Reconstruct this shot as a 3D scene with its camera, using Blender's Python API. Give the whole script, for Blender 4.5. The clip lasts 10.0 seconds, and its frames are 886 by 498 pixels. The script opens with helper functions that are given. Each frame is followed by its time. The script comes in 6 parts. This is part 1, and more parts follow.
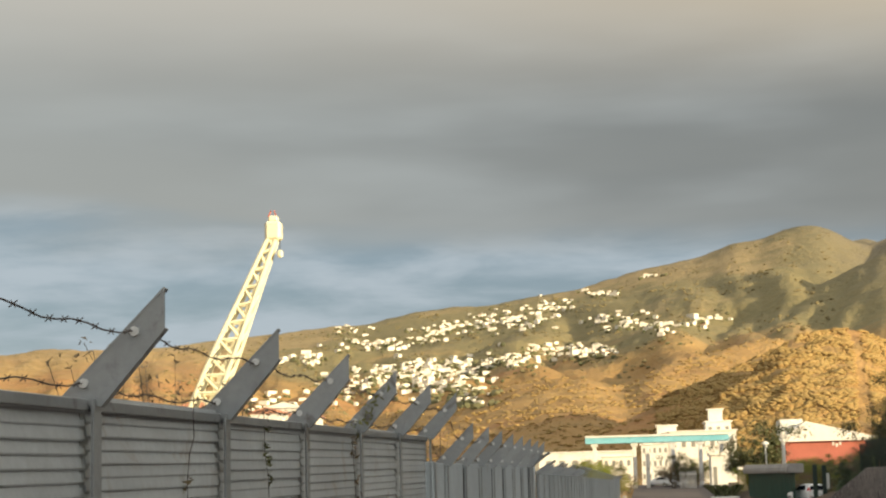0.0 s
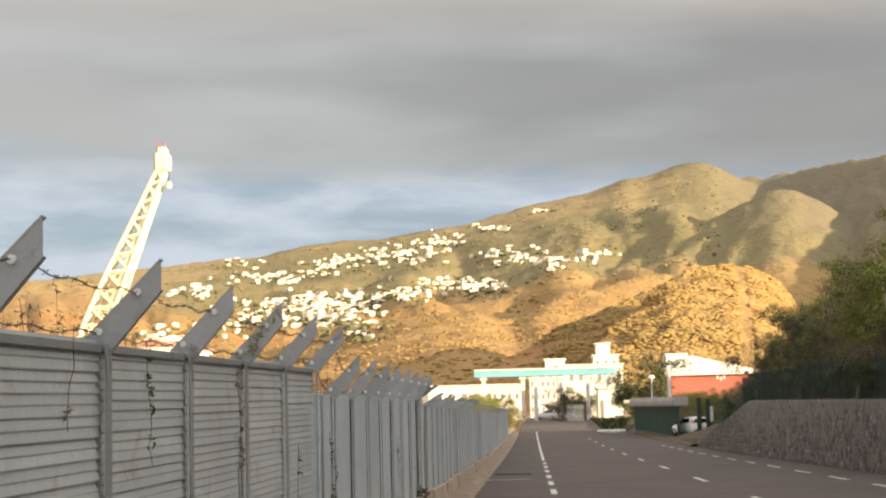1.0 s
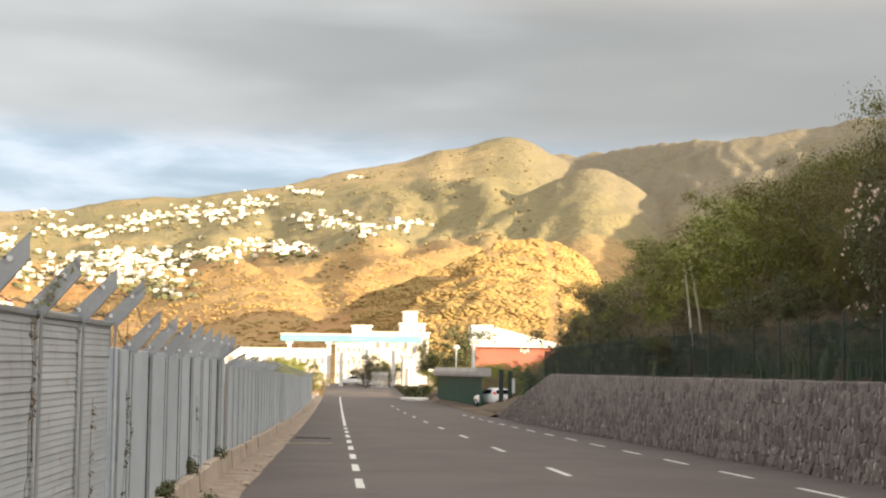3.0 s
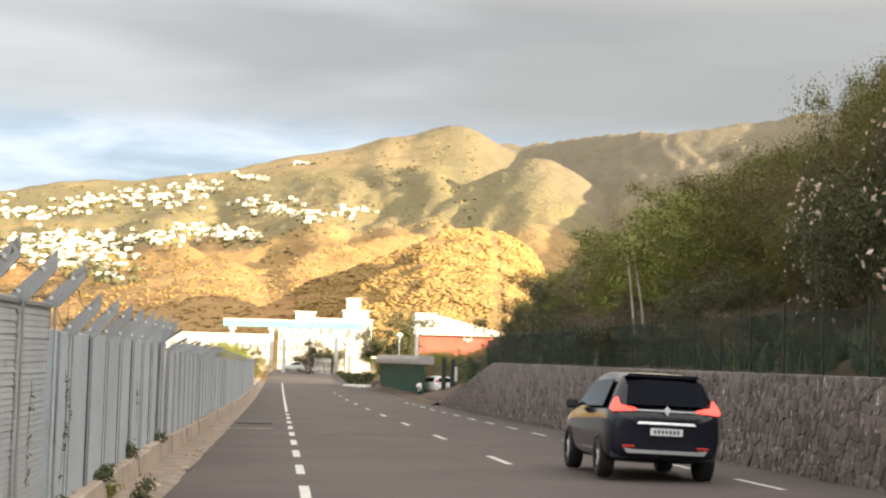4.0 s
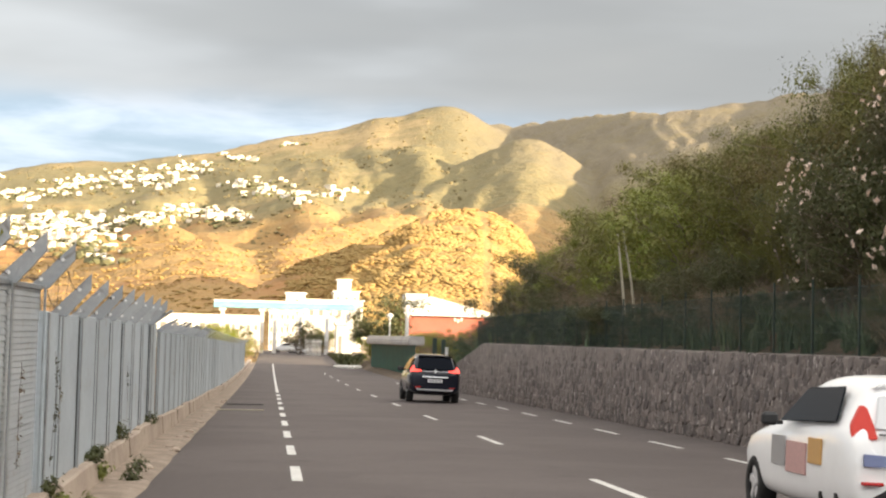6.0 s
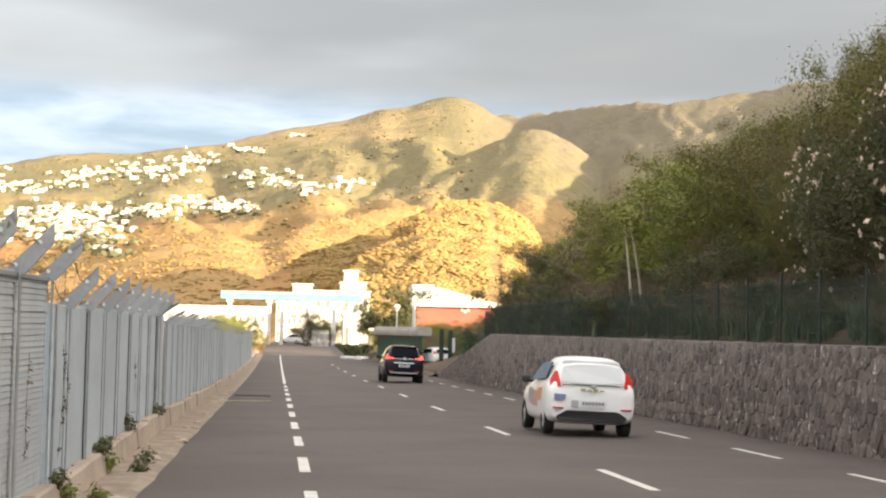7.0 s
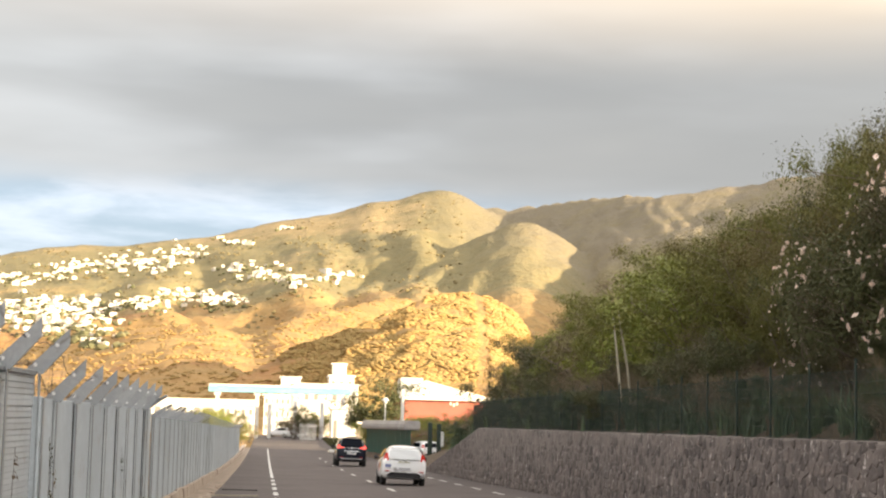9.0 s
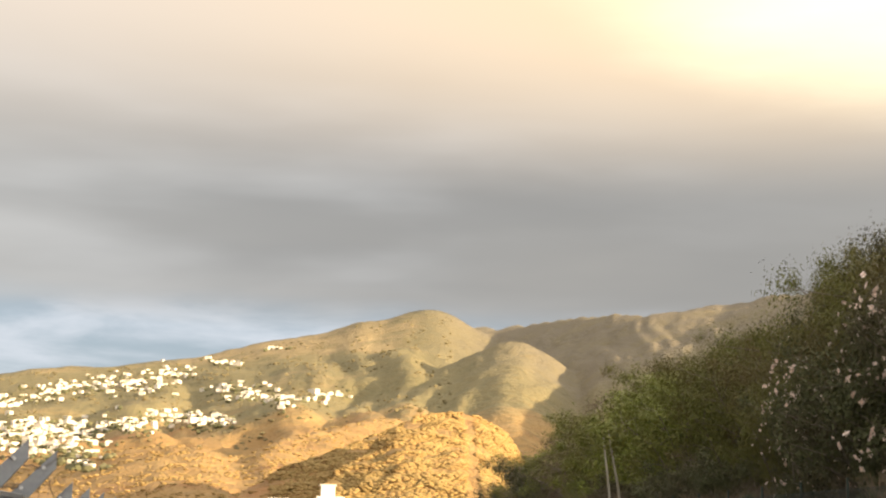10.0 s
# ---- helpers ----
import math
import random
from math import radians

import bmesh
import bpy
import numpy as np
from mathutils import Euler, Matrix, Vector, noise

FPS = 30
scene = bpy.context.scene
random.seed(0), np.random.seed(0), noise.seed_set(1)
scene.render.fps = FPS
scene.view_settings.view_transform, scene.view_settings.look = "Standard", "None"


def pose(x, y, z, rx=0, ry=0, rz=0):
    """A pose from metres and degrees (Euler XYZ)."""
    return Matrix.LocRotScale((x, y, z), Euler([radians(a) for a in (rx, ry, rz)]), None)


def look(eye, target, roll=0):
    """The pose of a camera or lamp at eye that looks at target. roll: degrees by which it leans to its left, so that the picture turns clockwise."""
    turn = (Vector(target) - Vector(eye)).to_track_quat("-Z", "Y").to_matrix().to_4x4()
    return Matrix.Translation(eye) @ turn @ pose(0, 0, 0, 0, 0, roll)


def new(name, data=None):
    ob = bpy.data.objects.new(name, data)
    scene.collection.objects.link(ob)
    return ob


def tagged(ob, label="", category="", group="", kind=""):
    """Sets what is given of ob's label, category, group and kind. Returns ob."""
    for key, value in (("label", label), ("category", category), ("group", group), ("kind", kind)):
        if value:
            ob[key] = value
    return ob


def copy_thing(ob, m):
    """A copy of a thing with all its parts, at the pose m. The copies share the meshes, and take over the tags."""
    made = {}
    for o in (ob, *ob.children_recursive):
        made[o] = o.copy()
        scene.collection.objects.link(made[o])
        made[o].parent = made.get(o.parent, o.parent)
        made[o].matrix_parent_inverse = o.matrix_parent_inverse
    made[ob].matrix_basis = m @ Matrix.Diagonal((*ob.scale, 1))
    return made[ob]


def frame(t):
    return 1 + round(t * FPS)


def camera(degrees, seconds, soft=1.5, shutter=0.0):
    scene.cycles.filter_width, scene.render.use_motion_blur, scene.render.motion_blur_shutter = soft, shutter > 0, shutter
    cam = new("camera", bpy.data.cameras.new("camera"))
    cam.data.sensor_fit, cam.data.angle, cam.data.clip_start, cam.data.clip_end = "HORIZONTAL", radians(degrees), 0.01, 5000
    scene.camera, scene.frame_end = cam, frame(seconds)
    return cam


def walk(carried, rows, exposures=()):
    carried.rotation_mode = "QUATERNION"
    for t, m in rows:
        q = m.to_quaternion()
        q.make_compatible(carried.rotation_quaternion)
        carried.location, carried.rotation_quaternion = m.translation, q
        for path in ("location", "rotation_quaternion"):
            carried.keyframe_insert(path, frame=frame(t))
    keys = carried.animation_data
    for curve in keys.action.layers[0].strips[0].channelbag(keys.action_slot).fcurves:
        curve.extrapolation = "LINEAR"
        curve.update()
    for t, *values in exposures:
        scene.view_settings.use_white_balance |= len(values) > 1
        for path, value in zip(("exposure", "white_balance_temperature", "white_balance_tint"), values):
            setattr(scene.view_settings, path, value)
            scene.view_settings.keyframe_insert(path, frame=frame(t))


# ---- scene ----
# camera: a hand-held phone, zoomed in, on the road's shoulder
cam = camera(29.3, 10.0, soft=2.2)
PATH = [  # seconds, x, z, yaw (to the left), pitch (up), roll
    (0.0, -0.1, 1.700, 6.49, 8.28, -1.38),
    (0.5, -0.08, 1.695, 4.64, 7.13, -1.51),
    (1.0, -0.065, 1.685, 2.84, 5.96, -1.38),
    (1.5, -0.05, 1.675, 0.99, 4.88, -0.85),
    (2.0, -0.04, 1.665, -0.02, 3.97, -0.19),
    (2.5, -0.025, 1.662, -1.54, 4.23, 0.50),
    (3.0, -0.015, 1.660, -3.53, 4.78, 0.81),
    (4.5, 0, 1.650, -5.70, 4.15, 1.60),
    (5.0, 0, 1.650, -5.87, 4.01, 1.33),
    (5.5, 0, 1.650, -5.84, 3.93, 1.46),
    (7.0, 0, 1.650, -5.53, 3.45, 1.25),
    (7.5, 0, 1.650, -5.48, 3.44, 1.44),
    (8.0, 0, 1.650, -5.50, 3.59, 1.59),
    (8.5, 0, 1.650, -5.87, 4.96, 1.36),
    (9.0, 0, 1.660, -5.84, 6.60, 1.33),
    (9.5, 0, 1.660, -5.87, 8.56, 1.18),
    (10.0, 0, 1.665, -6.14, 10.64, 1.05),
]
walk(cam, [(t, pose(x, 0, z, 0, 0, yaw) @ pose(0, 0, 0, 90 + pitch) @ pose(0, 0, 0, 0, 0, roll)) for t, x, z, yaw, pitch, roll in PATH],
     exposures=[(0.0, -0.57, 6450, 4), (0.5, -0.34, 6430, 4), (1.0, -0.12, 6550, 10), (1.5, 0.0, 6500, 10), (2.0, 0.16, 6500, 10), (2.5, 0.13, 6480, 10), (3.0, 0.30, 6450, 9), (4.5, 0.45, 6400, 9), (8.0, 0.52, 6350, 9), (8.5, 0.54, 6400, 9), (9.0, 0.42, 6500, 10), (10.0, 0.0, 6750, 11)])

# ---- light: low golden sun from behind, over the hill; a layered cloud deck ----
SUN_AZ, SUN_EL = 127.0, 9.5


def way_of(az, el):
    a, e = radians(az), radians(el)
    return Vector((math.sin(a) * math.cos(e), math.cos(a) * math.cos(e), math.sin(e)))


sun = new("sun", bpy.data.lights.new("sun", "SUN"))
sun.data.energy, sun.data.angle, sun.data.color = 12.0, radians(0.6), (1.0, 0.78, 0.49)
sun.matrix_world = look(way_of(SUN_AZ, SUN_EL) * 100, (0, 0, 0))


class Nodes:
    """A small writer of node trees."""

    def __init__(self, tree):
        self.tree = tree
        tree.nodes.clear()

    def add(self, kind, **values):
        node = self.tree.nodes.new(kind)
        inputs = values.pop("ins", {})
        for key, value in values.items():
            setattr(node, key, value)
        for key, value in inputs.items():
            self.put(node.inputs[key], value)
        return node

    def put(self, socket, value):
        if isinstance(value, bpy.types.NodeSocket):
            self.tree.links.new(value, socket)
        else:
            socket.default_value = value

    def math(self, op, a, b=0.0, c=0.0):
        node = self.add("ShaderNodeMath", operation=op)
        for i, v in enumerate((a, b, c)):
            self.put(node.inputs[i], v)
        return node.outputs[0]

    def step(self, x, lo, hi, a=0.0, b=1.0):
        node = self.add("ShaderNodeMapRange", interpolation_type="SMOOTHSTEP")
        for i, v in enumerate((x, lo, hi, a, b)):
            self.put(node.inputs[i], v)
        return node.outputs[0]

    def mix(self, fac, a, b, blend="MIX"):
        node = self.add("ShaderNodeMix", data_type="RGBA", blend_type=blend)
        self.put(node.inputs[0], fac)
        for i, v in ((6, a), (7, b)):
            self.put(node.inputs[i], (*v, 1.0) if isinstance(v, tuple) and len(v) == 3 else v)
        return node.outputs[2]

    def noise(self, vector, scale, detail=4.0, rough=0.55, distort=0.0):
        node = self.add("ShaderNodeTexNoise", ins={"Scale": scale, "Detail": detail, "Roughness": rough, "Distortion": distort})
        self.put(node.inputs["Vector"], vector)
        return node.outputs[0]


def make_world():
    world = bpy.data.worlds.new("evening_sky")
    world.use_nodes = True
    scene.world = world
    n = Nodes(world.node_tree)
    way = n.add("ShaderNodeTexCoord").outputs["Generated"]
    xyz = n.add("ShaderNodeSeparateXYZ", ins={0: way})
    x, y, z = xyz.outputs
    sky = n.add("ShaderNodeTexSky", sky_type="NISHITA", sun_disc=False, sun_elevation=radians(SUN_EL), sun_rotation=radians(SUN_AZ))
    blue = n.mix(1.0, sky.outputs[0], (0.10, 0.10, 0.105), "MULTIPLY")
    # the deck is seen from below: its streaks shrink towards the horizon
    low = n.math("ADD", n.math("MAXIMUM", z, 0.0), 0.10)
    flat = n.add("ShaderNodeCombineXYZ", ins={0: n.math("DIVIDE", x, low), 1: n.math("DIVIDE", y, low), 2: n.math("MULTIPLY", z, 2.0)}).outputs[0]
    side = n.add("ShaderNodeCombineXYZ", ins={0: x, 1: y, 2: n.math("MULTIPLY", z, 4.6)}).outputs[0]
    billow = n.noise(flat, 0.75, 4, 0.45, 0.25)
    streak = n.noise(side, 3.7, 4, 0.44, 0.10)
    wisp = n.noise(side, 9.0, 6, 0.55, 0.2)
    # clear band under the deck, higher on the side of the sea
    edge = n.math("ADD", n.math("MULTIPLY", x, -0.045), 0.142)
    ragged = n.math("ADD", z, n.math("MULTIPLY", n.math("SUBTRACT", streak, 0.5), 0.07))
    deck = n.step(n.math("SUBTRACT", ragged, edge), -0.012, 0.016)
    grey = n.mix(n.step(streak, 0.32, 0.68), (0.335, 0.345, 0.35), (0.56, 0.58, 0.595))
    grey = n.mix(n.step(billow, 0.35, 0.7, 0.0, 0.6), grey, (0.49, 0.485, 0.465))
    # thinner, paler cloud towards the sea
    grey = n.mix(n.step(x, 0.12, -0.34, 0.0, 0.5), grey, (0.66, 0.67, 0.66))
    # heavier cloud over the land side
    heavy = n.math("MULTIPLY", n.step(x, 0.02, 0.30, 0.0, 0.55), n.step(y, 0.0, 0.5))
    grey = n.mix(heavy, grey, (0.375, 0.375, 0.365))
    # the deck thins and brightens upwards, warm where the evening light reaches it
    grey = n.mix(n.step(z, 0.21, 0.34), grey, (0.88, 0.79, 0.70))
    grey = n.mix(n.step(z, 0.34, 0.9), grey, (1.15, 1.1, 1.05))
    glow_way = way_of(23.5, 19.5)
    dot = n.add("ShaderNodeVectorMath", operation="DOT_PRODUCT", ins={0: way, 1: glow_way}).outputs["Value"]
    wide = n.math("POWER", n.math("MAXIMUM", dot, 0.0), 16.0)
    wide = n.math("MULTIPLY", wide, n.step(z, 0.205, 0.33))
    grey = n.mix(n.math("MULTIPLY", wide, 0.9), grey, (1.25, 0.93, 0.56))
    tight = n.step(n.math("ADD", n.math("SUBTRACT", dot, n.step(z, 0.20, 0.34, 0.03, 0.0)), n.math("MULTIPLY", n.math("SUBTRACT", wisp, 0.5), 0.012)), 0.970, 1.004)
    grey = n.mix(tight, grey, (1.7, 1.5, 1.1))
    # thin bright cloud round the low sun, behind the camera
    near_sun = n.add("ShaderNodeVectorMath", operation="DOT_PRODUCT", ins={0: way, 1: way_of(SUN_AZ, 24.0)}).outputs["Value"]
    near_sun = n.math("POWER", n.math("MAXIMUM", near_sun, 0.0), 2.5)
    grey = n.mix(near_sun, grey, (2.2, 2.1, 1.95))
    band = n.mix(n.step(wisp, 0.36, 0.66, 0.2, 0.9), n.mix(0.45, blue, (0.40, 0.53, 0.72)), (0.72, 0.79, 0.88))
    shade = n.mix(deck, band, grey)
    back = n.add("ShaderNodeBackground", ins={0: shade, 1: 1.0})
    out = n.add("ShaderNodeOutputWorld")
    world.node_tree.links.new(back.outputs[0], out.inputs[0])


make_world()

# ---- materials ----
def material(name, build, rough=0.8, metal=0.0, bump=0.0, spec=0.5):
    mat = bpy.data.materials.new(name)
    mat.use_nodes = True
    n = Nodes(mat.node_tree)
    place = n.add("ShaderNodeTexCoord").outputs["Object"]
    colour, height, gloss = build(n, place)
    bsdf = n.add("ShaderNodeBsdfPrincipled", ins={"Metallic": metal, "Specular IOR Level": spec})
    n.put(bsdf.inputs["Base Color"], (*colour, 1.0) if isinstance(colour, tuple) else colour)
    n.put(bsdf.inputs["Roughness"], rough if gloss is None else gloss)
    if height is not None and bump:
        bent = n.add("ShaderNodeBump", ins={"Strength": 1.0, "Distance": bump, "Height": height})
        mat.node_tree.links.new(bent.outputs[0], bsdf.inputs["Normal"])
    out = n.add("ShaderNodeOutputMaterial")
    mat.node_tree.links.new(bsdf.outputs[0], out.inputs[0])
    return mat


def world_place(n):
    return n.add("ShaderNodeNewGeometry").outputs["Position"]


def mottled(a, b, scale, fine=8.0, c=None, pieces=0.0):
    """Two tones in patches, with a finer grain, and a third tone as rare stains."""
    def build(n, p):
        p = world_place(n)
        big, small = n.noise(p, scale, 5, 0.6, 0.4), n.noise(p, scale * fine, 4, 0.6)
        col = n.mix(n.step(big, 0.35, 0.65), a, b)
        if c:
            col = n.mix(n.step(n.noise(p, scale * 2.3, 6, 0.65, 0.8), 0.56, 0.72), col, c)
        col = n.mix(n.step(small, 0.2, 0.8, 0.0, 0.35), col, tuple(v * 0.55 for v in a))
        if pieces:
            rnd = n.add("ShaderNodeObjectInfo").outputs["Random"]
            col = n.mix(n.math("MULTIPLY", rnd, pieces), col, tuple(v * 0.5 for v in b))
        return col, small, None
    return build


def plain(col, grain=0.12, scale=30.0):
    def build(n, p):
        g = n.noise(p, scale, 4, 0.6)
        return n.mix(n.step(g, 0.3, 0.7, 0.0, grain), col, tuple(v * 0.4 for v in col)), g, None
    return build


def terrain_look(n, p):
    p = world_place(n)
    big, mid, fine = n.noise(p, 0.0035, 5, 0.6, 0.5), n.noise(p, 0.016, 6, 0.62, 0.3), n.noise(p, 0.075, 5, 0.65)
    grass = n.mix(n.step(mid, 0.35, 0.65), (0.47, 0.295, 0.105), (0.40, 0.235, 0.080))
    grass = n.mix(n.step(n.noise(p, 0.009, 4, 0.6, 0.6), 0.5, 0.66, 0.0, 0.7), grass, (0.42, 0.20, 0.075))
    high = n.step(n.add("ShaderNodeSeparateXYZ", ins={0: p}).outputs[2], 110.0, 240.0)
    grass = n.mix(high, grass, n.mix(n.step(mid, 0.35, 0.65), (0.42, 0.315, 0.155), (0.35, 0.26, 0.125)))
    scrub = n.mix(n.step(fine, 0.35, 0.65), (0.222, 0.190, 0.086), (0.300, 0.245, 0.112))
    # scrub share by height also paints in the upper slopes' cloud shade and haze
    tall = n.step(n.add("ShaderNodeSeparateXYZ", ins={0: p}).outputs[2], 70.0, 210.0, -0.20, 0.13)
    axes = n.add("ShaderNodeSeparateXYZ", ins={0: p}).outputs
    # cloud shade on the right range, put into the land's colour by position
    range_shade = n.math("MULTIPLY", n.step(axes[0], 210.0, 430.0, 0.0, 0.42), n.step(axes[1], 1700.0, 2150.0))
    tall = n.math("ADD", n.math("ADD", tall, n.step(axes[2], 270.0, 400.0, 0.0, -0.14)), range_shade)
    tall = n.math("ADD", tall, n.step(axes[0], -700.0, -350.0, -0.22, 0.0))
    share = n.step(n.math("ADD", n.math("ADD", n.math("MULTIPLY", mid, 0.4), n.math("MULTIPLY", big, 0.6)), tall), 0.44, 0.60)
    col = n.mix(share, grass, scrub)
    col = n.mix(n.math("MULTIPLY", n.math("MULTIPLY", range_shade, 2.0), n.step(mid, 0.3, 0.6, 0.6, 1.0)), col, (0.215, 0.180, 0.130))
    spots = n.step(fine, 0.50, 0.64, 0.0, 0.42)
    col = n.mix(spots, col, (0.19, 0.150, 0.055))
    col = n.mix(1.0, col, (0.84, 0.84, 0.86), "MULTIPLY")
    return col, fine, None


ASPHALT = material("asphalt", mottled((0.086, 0.070, 0.067), (0.110, 0.091, 0.087), 0.25, 40.0, (0.070, 0.057, 0.054)), 0.9, bump=0.01)
ROAD_PAINT = material("road_paint", mottled((0.72, 0.71, 0.68), (0.55, 0.54, 0.51), 3.0, 6.0, (0.35, 0.33, 0.31)), 0.7)
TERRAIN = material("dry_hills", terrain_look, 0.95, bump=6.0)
EARTH = material("dry_earth", mottled((0.118, 0.080, 0.052), (0.072, 0.052, 0.034), 0.4, 12.0, (0.050, 0.047, 0.022)), 0.95, bump=0.05)
CONCRETE = material("concrete", mottled((0.49, 0.40, 0.32), (0.38, 0.30, 0.24), 0.8, 14.0, (0.19, 0.145, 0.11)), 0.9, bump=0.01)
SLAT = material("galvanised_slat", mottled((0.54, 0.575, 0.60), (0.45, 0.48, 0.505), 0.9, 20.0, (0.33, 0.27, 0.235), 0.15), 0.5, 0.15, bump=0.002)
PANEL = material("painted_panel", mottled((0.55, 0.605, 0.645), (0.465, 0.515, 0.555), 0.7, 18.0, (0.368, 0.345, 0.322), 0.2), 0.65, bump=0.003)
POST = material("galvanised_post", mottled((0.38, 0.40, 0.415), (0.30, 0.32, 0.335), 1.5, 16.0, (0.17, 0.155, 0.145)), 0.45, 0.3, bump=0.001)
MORTAR = material("mortar", mottled((0.25, 0.215, 0.195), (0.17, 0.148, 0.135), 1.2, 10.0), 0.95, bump=0.02)
def stone_look(n, p):
    """Basalt blocks of uneven tone, with pale lichen flecks and lime runs down the wall."""
    p = world_place(n)
    x, y, z = n.add("ShaderNodeSeparateXYZ", ins={0: p}).outputs
    rnd = n.add("ShaderNodeNewGeometry").outputs["Random Per Island"]
    own = n.add("ShaderNodeObjectInfo").outputs["Random"]
    tone = n.math("FRACT", n.math("ADD", rnd, own))
    col = n.mix(tone, (0.085, 0.073, 0.070), (0.235, 0.197, 0.180))
    grain = n.noise(p, 16.0, 6, 0.65)
    col = n.mix(n.step(grain, 0.3, 0.7, 0.0, 0.5), col, (0.075, 0.062, 0.058))
    col = n.mix(n.step(n.noise(p, 5.5, 5, 0.6, 0.6), 0.56, 0.70, 0.0, 0.8), col, (0.40, 0.35, 0.325))
    flake = n.add("ShaderNodeCombineXYZ", ins={0: x, 1: y, 2: n.math("MULTIPLY", z, 0.5)}).outputs[0]
    col = n.mix(n.step(n.noise(flake, 7.0, 3, 0.5, 0.4), 0.64, 0.70, 0.0, 0.9), col, (0.56, 0.51, 0.48))
    runs = n.add("ShaderNodeCombineXYZ", ins={0: x, 1: y, 2: n.math("MULTIPLY", z, 0.22)}).outputs[0]
    col = n.mix(n.step(n.noise(runs, 1.6, 4, 0.55), 0.60, 0.72, 0.0, 0.6), col, (0.37, 0.33, 0.30))
    return col, grain, None


STONE = material("basalt_stone", stone_look, 0.9, bump=0.02)


def leaf_look(a, b, c):
    def build(n, p):
        rnd = n.add("ShaderNodeNewGeometry").outputs["Random Per Island"]
        big = n.noise(world_place(n), 0.35, 3)
        col = n.mix(rnd, a, b)
        return n.mix(n.step(big, 0.45, 0.65, 0.0, 0.8), col, c), None, None
    return build


LEAF_GREEN = material("green_leaves", leaf_look((0.125, 0.150, 0.022), (0.205, 0.210, 0.038), (0.190, 0.160, 0.055)), 0.7)
LEAF_FRESH = material("fresh_leaves", leaf_look((0.155, 0.210, 0.018), (0.250, 0.280, 0.034), (0.200, 0.205, 0.036)), 0.65)
LEAF_DRY = material("dry_leaves", leaf_look((0.235, 0.170, 0.110), (0.150, 0.115, 0.077), (0.190, 0.155, 0.088)), 0.85)
# green leaves again, with the near bank's shade put into the colour
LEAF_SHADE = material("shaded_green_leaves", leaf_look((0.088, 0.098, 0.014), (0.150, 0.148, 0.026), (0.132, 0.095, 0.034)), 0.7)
LEAF_DARK = material("dark_leaves", leaf_look((0.050, 0.060, 0.016), (0.084, 0.090, 0.026), (0.072, 0.058, 0.023)), 0.65)
LEAF_LOW = material("hedge_leaves", leaf_look((0.036, 0.062, 0.030), (0.072, 0.098, 0.046), (0.052, 0.056, 0.028)), 0.65)
LEAF_STRAP = material("strap_leaves", leaf_look((0.060, 0.105, 0.055), (0.120, 0.165, 0.088), (0.085, 0.115, 0.045)), 0.55)
BARK = material("bark", mottled((0.22, 0.18, 0.14), (0.13, 0.105, 0.08), 2.0, 9.0), 0.9)
PALE_BARK = material("pale_bark", mottled((0.46, 0.42, 0.33), (0.34, 0.30, 0.23), 2.0, 9.0), 0.85)
FLOWER = material("pale_flowers", plain((0.88, 0.72, 0.62)), 0.6)
SCRUB = material("hill_scrub", leaf_look((0.36, 0.245, 0.090), (0.29, 0.205, 0.074), (0.32, 0.20, 0.074)), 0.95)
SLOPE_TREE = material("slope_bushes", leaf_look((0.165, 0.135, 0.065), (0.22, 0.175, 0.085), (0.19, 0.155, 0.072)), 0.95)
WOOD_FAR = material("far_trees", leaf_look((0.10, 0.105, 0.05), (0.16, 0.15, 0.075), (0.13, 0.125, 0.06)), 0.95)
DIRT = material("gutter_dirt", mottled((0.36, 0.285, 0.225), (0.235, 0.182, 0.14), 1.6, 10.0, (0.47, 0.385, 0.31)), 0.95, bump=0.02)
MESH_GREEN = material("green_coated_wire", plain((0.018, 0.036, 0.028)), 0.55)
GREEN_SHEET = material("green_painted_sheet", mottled((0.016, 0.137, 0.111), (0.013, 0.104, 0.088), 0.8, 10.0, (0.026, 0.078, 0.065)), 0.5)
WHITE_WALL = material("white_render", mottled((0.80, 0.78, 0.73), (0.72, 0.70, 0.65), 0.4, 8.0, (0.62, 0.58, 0.52)), 0.85)
HOUSE_WALL = material("pale_house_wall", plain((0.86, 0.80, 0.70), 0.15, 0.6), 0.85)
ROOF_PALE = material("pale_sheet_roof", plain((0.80, 0.76, 0.70), 0.2, 0.5), 0.6)
ROOF_TERRA = material("terracotta_roof", plain((0.52, 0.26, 0.17), 0.25, 0.5), 0.8)
RED_WALL = material("red_cladding", mottled((0.46, 0.14, 0.10), (0.40, 0.12, 0.085), 0.5, 8.0), 0.7)
BLUE_STEEL = material("pale_blue_steel", mottled((0.20, 0.50, 0.60), (0.26, 0.56, 0.66), 0.5, 8.0), 0.5)
CRANE_PAINT = material("cream_crane_paint", mottled((0.86, 0.82, 0.60), (0.80, 0.76, 0.56), 0.4, 8.0), 0.5)
DARK_STEEL = material("dark_steel", plain((0.05, 0.05, 0.05)), 0.5, 0.4)
RUST = material("rusty_wire", plain((0.09, 0.07, 0.06), 0.4), 0.8, 0.3)
# pane colour raised to stand in for the glare of sunlit fronts
WINDOW_DARK = material("sunlit_window", plain((0.26, 0.25, 0.23)), 0.15)
PALE_METAL = material("pale_metal", plain((0.75, 0.76, 0.76)), 0.4, 0.2)
GREY_ROOF = material("grey_roofing", mottled((0.42, 0.40, 0.38), (0.33, 0.31, 0.30), 0.6, 9.0), 0.85)

